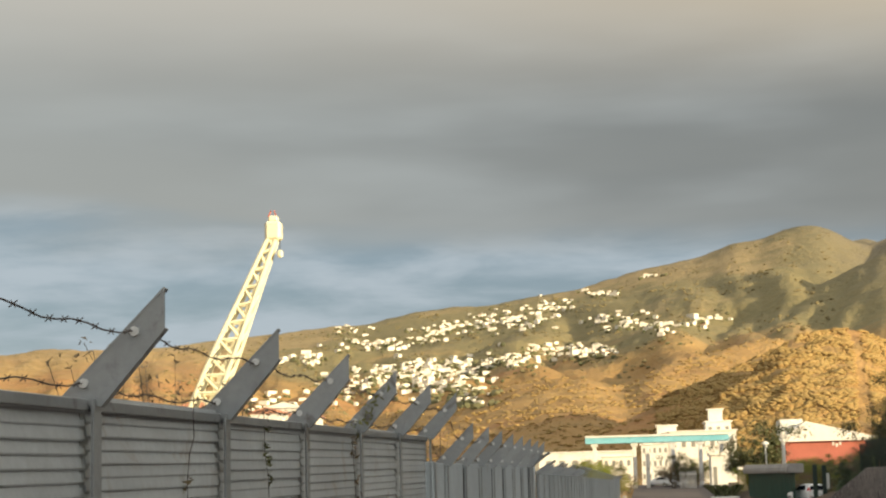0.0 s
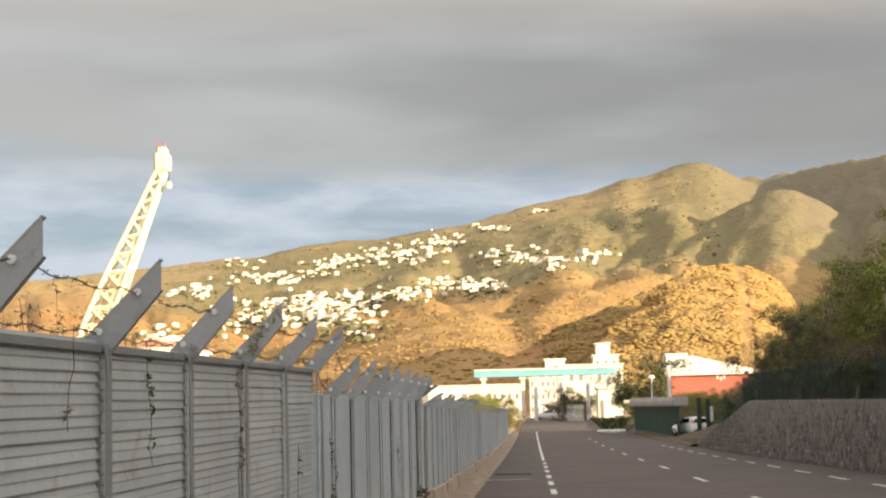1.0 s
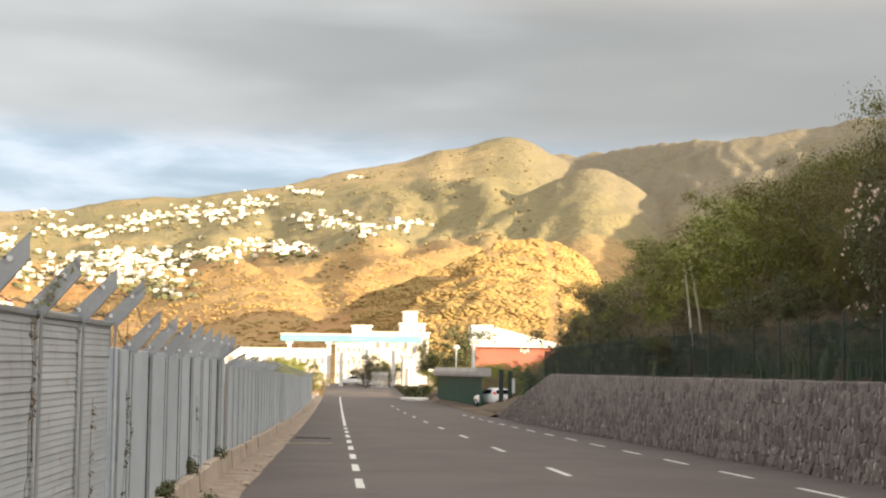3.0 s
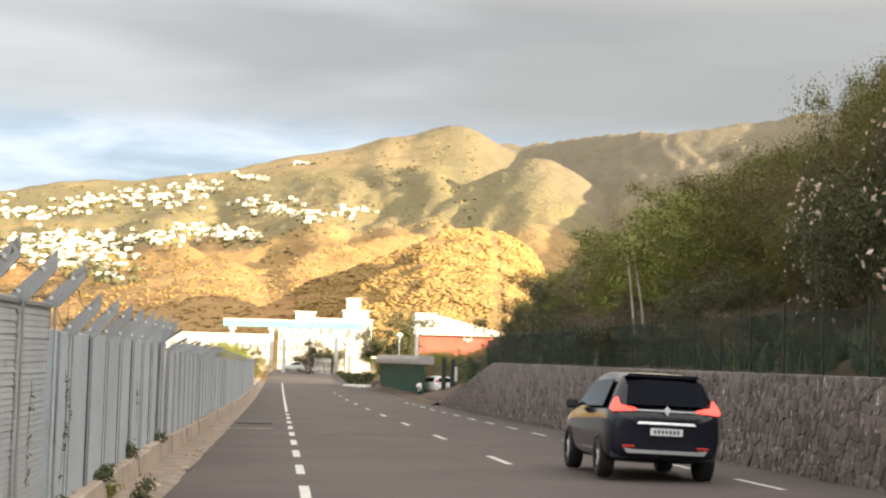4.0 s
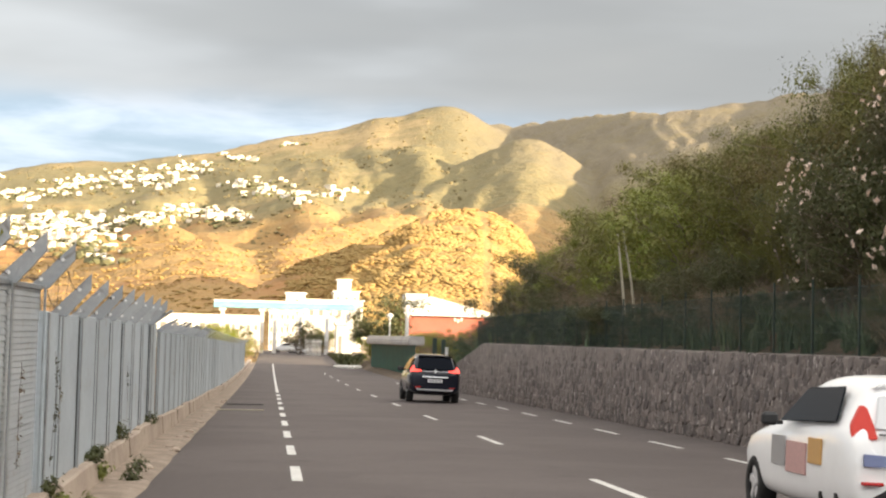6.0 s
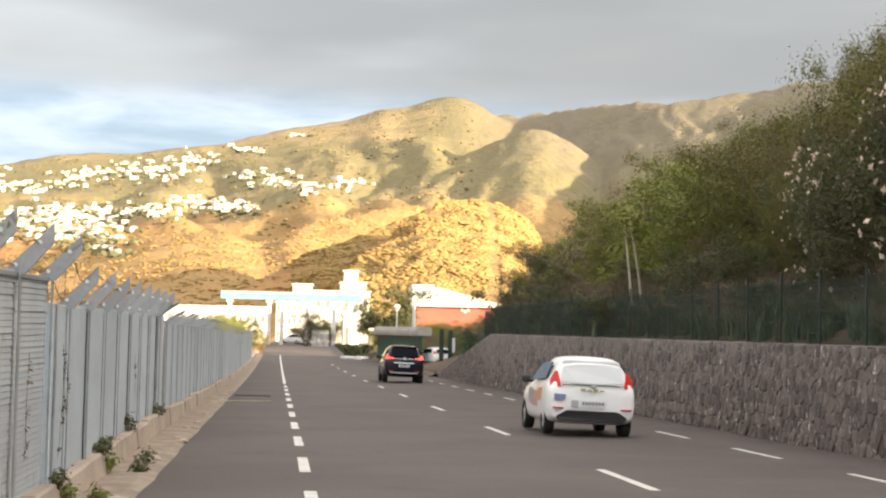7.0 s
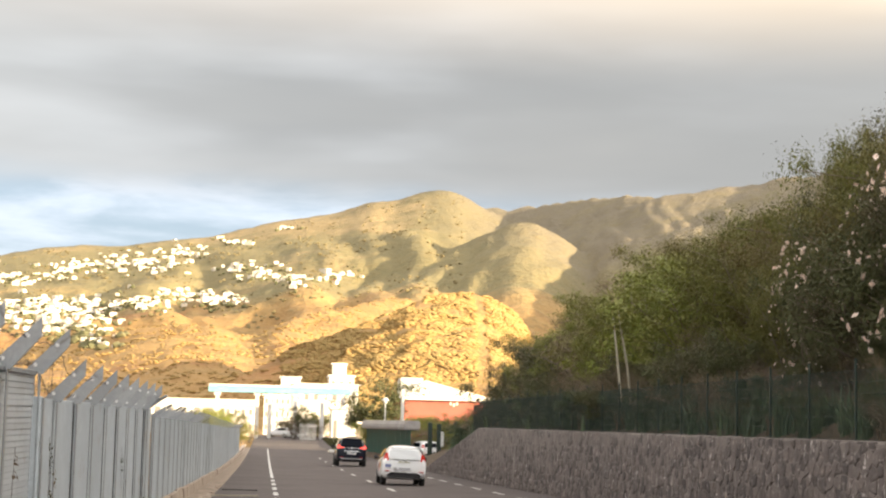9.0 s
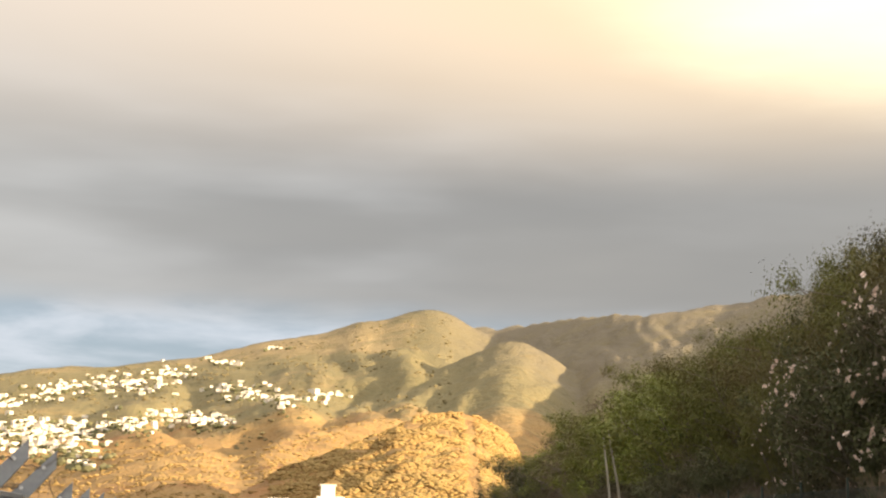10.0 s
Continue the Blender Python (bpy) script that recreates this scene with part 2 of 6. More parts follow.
# ---- helpers for meshes ----
def mesh_ob(name, bm, mats, parent=None, smooth=False):
    me = bpy.data.meshes.new(name)
    bm.normal_update()
    bm.to_mesh(me)
    bm.free()
    if smooth:
        me.polygons.foreach_set("use_smooth", [True] * len(me.polygons))
    for m in mats if isinstance(mats, (list, tuple)) else [mats]:
        me.materials.append(m)
    ob = new(name, me)
    if parent:
        ob.parent = parent
    return ob


def part(name, bm, mat, parent, label="", smooth=False):
    ob = mesh_ob(name, bm, mat, parent, smooth)
    return tagged(ob, label) if label else ob


def share(name, me, parent, m):
    ob = new(name, me)
    ob.parent = parent
    ob.matrix_basis = m
    return ob


def box(bm, x0, x1, y0, y1, z0, z1, bevel=0.0, m=None):
    made = bmesh.ops.create_cube(bm, size=1.0, matrix=Matrix.LocRotScale(((x0 + x1) / 2, (y0 + y1) / 2, (z0 + z1) / 2), None, (x1 - x0, y1 - y0, z1 - z0)))
    vs = made["verts"]
    if bevel:
        es = {e for v in vs for e in v.link_edges}
        got = bmesh.ops.bevel(bm, geom=list(es), offset=bevel, segments=1, affect="EDGES")
        vs = list({v for f in got["faces"] for v in f.verts} | {v for v in vs if v.is_valid})
    if m is not None:
        bmesh.ops.transform(bm, matrix=m, verts=vs)
    return vs


def rod(bm, a, b, r0, r1=None, seg=8):
    a, b = Vector(a), Vector(b)
    d = b - a
    m = Matrix.Translation((a + b) / 2) @ d.to_track_quat("Z", "Y").to_matrix().to_4x4()
    return bmesh.ops.create_cone(bm, cap_ends=True, segments=seg, radius1=r0, radius2=r0 if r1 is None else r1, depth=d.length, matrix=m)["verts"]


def empty(name, m=None):
    ob = new(name)
    if m is not None:
        ob.matrix_world = m
    return ob


def lerp(x, table):
    """Straight-line interpolation in a table of pairs."""
    return float(np.interp(x, [a for a, _ in table], [b for _, b in table]))


def smooth_lerp(x, table):
    xs, ys = [a for a, _ in table], [b for _, b in table]
    if x <= xs[0] or x >= xs[-1]:
        return ys[0] if x <= xs[0] else ys[-1]
    i = max(j for j in range(len(xs)) if xs[j] <= x)
    slope = lambda j: 0.0 if j in (0, len(xs) - 1) else (ys[j + 1] - ys[j - 1]) / (xs[j + 1] - xs[j - 1])
    h, t = xs[i + 1] - xs[i], (x - xs[i]) / (xs[i + 1] - xs[i])
    return ys[i] * (2 * t**3 - 3 * t**2 + 1) + slope(i) * h * (t**3 - 2 * t**2 + t) + ys[i + 1] * (3 * t**2 - 2 * t**3) + slope(i + 1) * h * (t**3 - t**2)


def road_z(y):
    return 0.00006 * max(0.0, y - 70.0) ** 2 if y < 270 else 2.4 + 0.012 * (y - 270)


# ---- the land: one sheet from the road to the mountains ----
SKYLINE = [(-40, 1.5), (-30, 3.0), (-21.2, 4.4), (-19.6, 4.77), (-18, 5.1), (-15.7, 5.15), (-12.3, 5.45), (-10.3, 5.74), (-8.9, 5.85), (-7.3, 6.2), (-5.3, 6.4), (-3.6, 6.62), (-2.1, 6.78), (0.2, 7.35),
           (2.25, 7.75), (3.37, 8.08), (4.16, 8.16), (5.0, 8.42), (5.66, 8.54), (6.2, 8.48), (6.65, 8.28), (7.4, 7.85), (8.4, 7.4), (10, 6.6), (13, 5.2), (18, 3.8), (26, 2.8), (40, 2.0)]
RANGE = [(-40, 0.5), (2, 1.0), (4.5, 6.0), (5.8, 7.75), (6.6, 8.0), (7.4, 8.05), (8.8, 8.09), (9.9, 8.27), (10.9, 8.40), (12.0, 8.51), (13.7, 8.61), (15.2, 8.80), (17.1, 9.01), (19.5, 9.3), (24, 9.5), (40, 6.0)]
RANGE_WAY = [(-40, 3300), (5, 3300), (7, 3200), (10, 2930), (13.0, 2640), (14.0, 2600), (16.6, 2600), (18, 2480), (22, 2250), (40, 2000)]
FOOTHILL = [(-40, 0.6), (-20, 1.6), (-12, 2.2), (-9, 2.6), (-6.6, 3.15), (-4, 3.7), (-2, 3.75), (-0.5, 3.5), (0.45, 3.98), (1.6, 4.27), (2.7, 4.57), (4.24, 4.92), (5.2, 4.8), (6, 4.4), (8, 3.0), (12, 1.5), (40, 0.6)]
HUMP = [(0.2, 0.2), (1.2, 1.2), (1.83, 2.0), (2.4, 2.75), (3.13, 3.27), (4.07, 3.97), (4.8, 4.62), (5.7, 5.02), (6.55, 5.14), (7.2, 5.06), (8.1, 4.6), (8.76, 3.85), (9.3, 3.0), (10, 1.9), (11, 0.4)]
SPUR = [(0.2, 390), (1.3, 415), (2.6, 450), (3.9, 482), (4.6, 500), (5.5, 515), (6.55, 525), (7.7, 530), (9.1, 530), (11, 520)]
FLANK = [(-2.8, 0.3), (-1.3, 1.9), (0.48, 2.8), (1.6, 3.3), (3.1, 4.0), (4.25, 4.5), (5.5, 4.7), (6.5, 4.7), (8, 4.0), (9.3, 2.4), (10.5, 0.5)]
FLANK_WAY = [(-2.8, 515), (-1.35, 520), (0.33, 535), (2.2, 555), (4.1, 590), (6.5, 640), (9.3, 650), (10.5, 650)]
FOOT_WAY = [(-12, 1150), (-4, 1030), (-1.5, 980), (0.5, 1030), (2.5, 1160), (4.3, 1280), (6, 1340), (12, 1350)]
KNOLL = [(2.5, 5.0), (4.0, 5.9), (5.2, 6.4), (6.2, 6.72), (6.7, 6.88), (7.45, 7.2), (8.1, 7.44), (8.8, 7.5), (9.4, 7.25), (9.95, 6.98), (11.2, 6.05), (12.5, 5.2), (14, 4.4), (18, 3.0)]


def hill(r, peak, front, back, steep=0.75):
    s = (r - (peak - front)) / front if r < peak else 1 - (r - peak) / back
    s = min(1.0, max(0.0, s))
    return s * s * (3 - 2 * s) if r > peak else s ** steep


def land_z(az, r):
    """Height of the land at an azimuth in degrees and a distance in metres."""
    y = r * math.cos(radians(az))
    x = r * math.sin(radians(az))
    base = (road_z(y) if y > 0 else 0.0) - 0.25
    base = min(base, 6.0)
    if r < 330 or abs(az) > 60:
        return base
    tan = lambda e: math.tan(radians(e))
    fade = min(1.0, (60 - abs(az)) / 20)
    s = min(1.0, max(0.0, (r - 500) / 2500))
    crest = min(1.0, max(0.0, (s - 0.7) / 0.3))
    soft = (smooth_lerp(az - 1.6, SKYLINE) + smooth_lerp(az, SKYLINE) + smooth_lerp(az + 1.6, SKYLINE)) / 3
    e = 1.0 + (soft + (smooth_lerp(az, SKYLINE) - soft) * crest - 1.0) * s ** 0.75
    main = 1.65 + r * tan(e) if r < 3000 else (1.65 + 3000 * tan(e)) * max(0.0, 1 - (r - 3000) / 700)
    main *= min(1.0, (r - 330) / 250)
    p = Vector((x, y, 0))
    rough = noise.fractal(p * 0.0032, 0.9, 2.1, 5) * 0.5 + abs(noise.noise(p * 0.0022)) - 0.3
    main += rough * 38 * min(1.0, max(0.0, (r - 700) / 900)) * max(0.25, 1 - max(0, r - 2000) / 1000)
    ravine = abs(noise.noise(Vector((az * 0.42 + 0.5 * noise.noise(p * 0.002), r * 0.0007, 7.0))))
    main -= max(0.0, 1 - 1.6 * ravine) * 15 * min(1.0, max(0.0, (r - 900) / 700)) * min(1.0, max(0.0, (2950 - r) / 700))
    tops = [main]
    if az > 2:  # the range across the valley, its face turned from the low sun
        way = smooth_lerp(az, RANGE_WAY)
        far = (1.65 + way * tan(smooth_lerp(az, RANGE))) * hill(r, way, 1500, 900, 0.9)
        turn = az + 1.5 * noise.noise(p * 0.0024)
        ribs = abs(noise.noise(Vector((turn * 0.55, r * 0.0019, 3.0)))) + 0.5 * abs(noise.noise(Vector((turn * 1.5, r * 0.0035, 9.0))))
        tops.append(far - max(0.0, 0.75 - ribs) * 15 * min(1.0, max(0.0, (way - 40 - r) / 300)) * min(1.0, max(0.0, (r - 900) / 400)))
    for table, peak, front, back in ((FOOTHILL, 1150, 750, 500), (HUMP, 0, 0, 0), (KNOLL, 2250, 1150, 700), (FLANK, 1, 0, 0)):
        if not peak:  # a spur whose near end comes towards the road
            peak = smooth_lerp(az, SPUR)
            front, back = peak - 335, 130
        if peak == 1:  # the taller ridge behind it, turned away from the sun
            peak = smooth_lerp(az, FLANK_WAY)
            front, back = peak - 440, 120
        if table is FOOTHILL:
            peak = smooth_lerp(az, FOOT_WAY)
        steep = 1.2 if table is HUMP else 1.6 if table is FOOTHILL else 1.05 if table is KNOLL else 0.75
        top = (1.65 + peak * tan(smooth_lerp(az, table))) * hill(r, peak, front, back, steep)
        if table is KNOLL:
            top -= max(0.0, 0.5 - abs(noise.noise(Vector((az * 0.8 + 0.9 * noise.noise(p * 0.003), r * 0.0022, 21.0))))) * 28 * min(1.0, max(0.0, (peak - 30 - r) / 350)) * min(1.0, max(0.0, (r - 1150) / 300))
        top += noise.fractal(p * 0.011, 0.9, 2.1, 4) * 4.0 * hill(r, peak, front, back) * (1.0 if r > peak + 60 or r < peak - 60 else 0.35)
        tops.append(top)
    z = max(tops)
    if r > 1250:
        z += (noise.fractal(p * 0.010, 0.8, 2.1, 4) * 7.0 - 5.0 * abs(noise.noise(p * 0.006))) * min(1.0, (r - 1250) / 300) * (1.0 if r < 2700 else 0.35)
    z += noise.noise(p * 0.045) * 1.6 + noise.noise(p * 0.12) * (1.2 if r < 1300 else 0.0)
    return max(base, base + (z - base) * fade)


def make_land():
    azs = [-180 + 8 * i for i in range(15)] + [-60 + 2 * i for i in range(17)]
    azs += [-26 + 0.11 * i for i in range(int(50 / 0.11) + 1)] + [26 + 2 * i for i in range(17)] + [60 + 8 * i for i in range(15)]
    azs = sorted(a for a in set(round(a, 3) for a in azs) if -180 < a <= 180)
    rs = [6, 30, 80, 150, 220, 280, 330] + list(np.geomspace(350, 1300, 75)) + list(np.geomspace(1330, 3000, 60)) + [3050, 3150, 3300, 3500, 3700, 4500]
    verts = [(0, 0, -0.25)] + [(r * math.sin(radians(a)), r * math.cos(radians(a)), land_z(a, r)) for r in rs for a in azs]
    n, faces = len(azs), []
    for j in range(n):
        faces.append((0, 1 + (j + 1) % n, 1 + j))
    for i in range(len(rs) - 1):
        for j in range(n):
            a, b = 1 + i * n + j, 1 + i * n + (j + 1) % n
            faces.append((a, b, b + n, a + n))
    me = bpy.data.meshes.new("ground")
    me.from_pydata(verts, [], faces)
    me.polygons.foreach_set("use_smooth", [True] * len(me.polygons))
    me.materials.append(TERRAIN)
    ob = new("ground", me)
    tagged(ob, "dry golden mountain slopes with scrub and ravines", "mountains", kind="structure")
    return ob


ground = make_land()


def strip(name, x0, x1, y0, y1, lift, mat, step=5.0, thick=0.0):
    """A strip of the road that follows its rise."""
    bm = bmesh.new()
    ys = list(np.linspace(y0, y1, max(2, int((y1 - y0) / step) + 1)))
    rows = [[bm.verts.new((x, y, road_z(y) + lift)) for x in (x0, x1)] for y in ys]
    for a, b in zip(rows, rows[1:]):
        bm.faces.new((a[0], a[1], b[1], b[0]))
    if thick:
        got = bmesh.ops.extrude_face_region(bm, geom=bm.faces[:])
        bmesh.ops.translate(bm, verts=[v for v in got["geom"] if isinstance(v, bmesh.types.BMVert)], vec=(0, 0, -thick))
        bmesh.ops.recalc_face_normals(bm, faces=bm.faces[:])
    return mesh_ob(name, bm, mat)


road = tagged(strip("road", -1.5, 10.6, -130, 300, 0.0, ASPHALT, 4.0, 0.2), "worn grey asphalt road with white lane markings", "road", kind="structure")

# ---- roadside fence on a concrete footing ----
W = -2.16  # the fence's line, far off


def line_x(y):
    return -2.235 if y < 16.79 else -2.20 if y < 31.8 else W



def fence_base(y):
    return road_z(y) + lerp(y, [(14, 0.26), (17, 0.28), (24, 0.37), (34, 0.41), (50, 0.37), (80, 0.30)])


def fence_top(y):
    if y < 16.8:
        return 2.10 + 0.0175 * (y - 6.35)
    if y < 32.5:
        return 2.02 + 0.0123 * (y - 16.4)
    return lerp(y, [(32.5, 2.08), (36, 2.10), (46, 2.17), (55, 2.22), (86, 2.34), (110, 2.42), (150, 2.75), (200, 3.6)])


def arm_mesh(name, wide, rise, base, cut, deep):
    """A channel arm that leans out over the road: a web with a flange along its upper and lower edge."""
    bm = bmesh.new()
    web = [(-base * 0.55, 0.0), (base * 0.45, -0.02), (wide, rise - cut), (wide, rise)]
    for y0, y1, poly in ((-0.004, 0.004, web),):
        a = [bm.verts.new((x, y0, z)) for x, z in poly]
        b = [bm.verts.new((x, y1, z)) for x, z in poly]
        bm.faces.new(a), bm.faces.new(b[::-1])
        for i in range(4):
            bm.faces.new((a[i], b[i], b[(i + 1) % 4], a[(i + 1) % 4]))
    for (xa, za), (xb, zb) in ((web[0], web[3]), (web[1], web[2])):
        d = Vector((xb - xa, 0, zb - za))
        m = Matrix.Translation(((xa + xb) / 2, deep / 2 - 0.006, (za + zb) / 2)) @ d.to_track_quat("X", "Z").to_matrix().to_4x4()
        bmesh.ops.create_cube(bm, size=1.0, matrix=m @ Matrix.Diagonal((d.length, deep, 0.009, 1)))
    bmesh.ops.recalc_face_normals(bm, faces=bm.faces[:])
    me = bpy.data.meshes.new(name)
    bm.to_mesh(me)
    bm.free()
    me.materials.append(POST)
    return me


ARM = arm_mesh("arm", 0.33, 0.43, 0.17, 0.155, 0.05)
# pale disc in place of an arm's hole, for the bright sky seen through it
bm = bmesh.new()
bmesh.ops.create_cone(bm, cap_ends=True, segments=10, radius1=0.019, radius2=0.019, depth=0.02, matrix=Matrix.Rotation(radians(90), 4, "X"))
HOLE_DISC = bpy.data.meshes.new("eyelet")
bm.to_mesh(HOLE_DISC)
bm.free()
HOLE_DISC.materials.append(PALE_METAL)


def post_mesh(height, wide, deep):
    """An H-section post, open towards its panels."""
    bm = bmesh.new()
    box(bm, -0.006, 0.006, -wide / 2, wide / 2, 0, height)
    for s in (-1, 1):
        box(bm, s * deep / 2 - 0.006, s * deep / 2 + 0.006, -wide / 2, wide / 2, 0, height, 0.002)
    me = bpy.data.meshes.new("post")
    bm.to_mesh(me)
    bm.free()
    me.materials.append(POST)
    return me


def post_with_arm(fence, y, wide, deep, arm=1.0):
    base, top = fence_base(y), fence_top(y)
    post = share("post", post_mesh(top - base, wide, deep), fence, pose(line_x(y), y, base))
    if arm:
        a = share("arm", ARM, post, Matrix.Translation((0, -0.02, top - base - 0.01)) @ Matrix.Diagonal((arm, 1, arm, 1)))
        for u, v in ((0.0, 0.06), (0.2, 0.255)):
            e = share("eyelet", HOLE_DISC, post, pose(u * arm + 0.012, -0.026, top - base + v * arm))
    return post


fence_a = tagged(empty("louvred_fence"), "grey metal louvred fence with leaning barbed wire arms", "fence")
A_POSTS = [4.27 + 2.08 * i for i in range(7)]
for y in A_POSTS:
    post_with_arm(fence_a, y, 0.10, 0.11)
# one louvre: a thin blade with a folded lower lip
bm = bmesh.new()
prof = [(-0.006, 0.0), (0.010, 0.003), (0.012, 0.010), (0.003, 0.058), (-0.006, 0.058)]
ends = [[bm.verts.new((x, y, z)) for x, z in prof] for y in (-1.035, 1.035)]
for i in range(5):
    bm.faces.new((ends[0][i], ends[1][i], ends[1][(i + 1) % 5], ends[0][(i + 1) % 5]))
bm.faces.new(ends[0][::-1]), bm.faces.new(ends[1])
bmesh.ops.recalc_face_normals(bm, faces=bm.faces[:])
BLADE = bpy.data.meshes.new("slat")
bm.to_mesh(BLADE)
bm.free()
BLADE.materials.append(SLAT)
rnd = random.Random(4)
for ya, yb in zip(A_POSTS, A_POSTS[1:]):
    mid, z = (ya + yb) / 2, fence_base(ya)
    slope = math.degrees(math.atan(0.0175))
    while z < fence_top(mid) - 0.035:
        share("slat", BLADE, fence_a, pose(line_x(mid) + rnd.uniform(-0.003, 0.003), mid, z, slope * min(1, (z - 0.3) / 1.6) + rnd.uniform(-0.08, 0.08), rnd.uniform(-2, 2), 0))
        z += 0.0535
    bm = bmesh.new()
    box(bm, line_x(ya) - 0.03, line_x(ya) + 0.035, ya + 0.05, yb - 0.05, -0.045, 0.0, 0.004)
    for v in bm.verts:
        v.co.z += fence_top(v.co.y)
    part("top_rail", bm, POST, fence_a)

fence_b = tagged(empty("panel_fence"), "pale grey slab panel fence with leaning arms", "fence")
B_POSTS = [16.78] + [18.0 + 1.885 * i for i in range(8)]


def slab(fence, ya, yb, name="panel", mat=PANEL):
    bm = bmesh.new()
    ym = (ya + yb) / 2
    box(bm, -0.02, 0.02, -(yb - ya) / 2, (yb - ya) / 2, 0, 1, 0.006)
    for v in bm.verts:
        y = ym + v.co.y
        v.co.z = fence_base(y) + v.co.z * (fence_top(ym) - fence_base(ym))
    ob = part(name, bm, mat, fence)
    ob.matrix_basis = pose(line_x(ya) + rnd.uniform(-0.012, 0.006), ym, 0, 0, 0, rnd.uniform(-0.5, 0.5))
    return ob


for y in B_POSTS[1:]:
    post_with_arm(fence_b, y, 0.06, 0.10)
post_with_arm(fence_b, 16.82, 0.12, 0.12, 0)
bm = bmesh.new()
box(bm, -2.29, -2.15, 16.70, 16.93, fence_base(17), fence_top(17) + 0.01, 0.01)
part("end_post", bm, PANEL, fence_b)
for ya, yb in zip(B_POSTS, B_POSTS[1:]):
    slab(fence_b, ya + 0.06, yb - 0.045)
    if yb - ya > 1.5:
        bm = bmesh.new()
        rod(bm, (0, 0, 0), (0, 0, fence_top(ya) - fence_base(ya) - 0.05), 0.006, seg=5)
        part("seam", bm, DARK_STEEL, fence_b).matrix_basis = pose(line_x(ya) + 0.02, yb - 0.05, fence_base(ya) + 0.02)

fence_c = tagged(empty("hooded_fence"), "grey slab fence with slanted hoods along its top", "fence")
y = 31.24
C_POSTS = []
while y < 150:
    C_POSTS.append(y)
    y += 1.9 if y < 56 else 3.4
for i, (ya, yb) in enumerate(zip(C_POSTS, C_POSTS[1:])):
    share("post", post_mesh(fence_top(ya) - fence_base(ya), 0.06, 0.10), fence_c, pose(W, ya, fence_base(ya)))
    slab(fence_c, ya + 0.035, yb - 0.035)
    if i % 3 != 2 or ya > 50:
        bm = bmesh.new()  # a folded plate that leans out over the road
        deep = 0.75 if ya < 56 else 1.1
        quad = [(0, 0, 0), (0, deep, 0), (0.36, deep, 0.24), (0.36, 0, 0.24)]
        lo, hi = [bm.verts.new(q) for q in quad], [bm.verts.new((a - 0.01, b, c + 0.012)) for a, b, c in quad]
        bm.faces.new(lo), bm.faces.new(hi[::-1])
        for k in range(4):
            bm.faces.new((lo[k], hi[k], hi[(k + 1) % 4], lo[(k + 1) % 4]))
        bmesh.ops.recalc_face_normals(bm, faces=bm.faces[:])
        part("hood", bm, PANEL, fence_c).matrix_basis = pose(W, ya + 0.05, fence_top(ya))
    if ya < 55:
        share("arm", ARM, fence_c, Matrix.Translation((W, ya, fence_top(ya) - 0.01)) @ Matrix.Diagonal((0.8, 1, 0.5, 1)))


def barbed_wire(name, height_u, height_v, label):
    """A twisted strand from arm to arm, slack between them, with four-point barbs."""
    bm = bmesh.new()
    ys = A_POSTS + B_POSTS[1:5]
    for ya, yb in zip(ys, ys[1:]):
        pts = []
        for k in range(13):
            t = k / 12
            y = ya + (yb - ya) * t
            x = line_x(ya) + height_u + 0.012 * math.sin(9 * t + ya)
            z = fence_top(ya) * (1 - t) + fence_top(yb) * t + height_v - 0.07 * t * (1 - t) + 0.012 * math.sin(17 * t + 2 * ya)
            pts.append(Vector((x, y, z)))
        for a, b in zip(pts, pts[1:]):
            rod(bm, a, b, 0.0034, seg=5)
            m = (a + b) / 2
            for da in ((0.012, 0.005, 0.011), (-0.010, 0.006, 0.012)):
                rod(bm, m - Vector(da), m + Vector(da), 0.0022, seg=4)
    return tagged(mesh_ob(name, bm, RUST), label, "barbed wire")


barbed_wire("barbed_wire", 0.2, 0.255, "rusty barbed wire strung slackly between fence arms")
barbed_wire("barbed_wire", 0.0, 0.06, "rusty lower strand of barbed wire along the fence")

# footing, verge and lane paint
kerb = tagged(empty("kerb"), "cracked beige concrete footing under the fence", "kerb", kind="structure")
prof = [(-2.45, -0.2), (-2.45, 0.24), (-2.40, 0.27), (-2.10, 0.27), (-2.075, 0.25), (-2.04, 0.0), (-2.035, -0.1)]
rng = random.Random(8)
y = -20.0
while y < 190:
    span = rng.uniform(2.0, 3.6) * (1 if y < 80 else 3)
    gap, lift, out = rng.choice((0.012, 0.02, 0.05, 0.10)), rng.uniform(-0.025, 0.02), rng.uniform(-0.015, 0.02)
    bm = bmesh.new()
    rows = [[bm.verts.new((x + (out if i > 2 else 0) + 0.012 * noise.noise(Vector((yy * 0.9, x, 0))), yy, z + road_z(yy) + ((lift + fence_base(yy) - road_z(yy) - 0.26 + 0.02 * noise.noise(Vector((yy * 1.7, 3, z)))) if z > 0 else 0))) for i, (x, z) in enumerate(prof)] for yy in np.linspace(y, y + span - gap, 9)]
    for a, b in zip(rows, rows[1:]):
        for i in range(6):
            bm.faces.new((a[i], b[i], b[i + 1], a[i + 1]))
    bm.faces.new(rows[0]), bm.faces.new(rows[-1][::-1])
    bmesh.ops.recalc_face_normals(bm, faces=bm.faces[:])
    part("footing_block", bm, CONCRETE, kerb)
    y += span
bm = bmesh.new()
rows = []
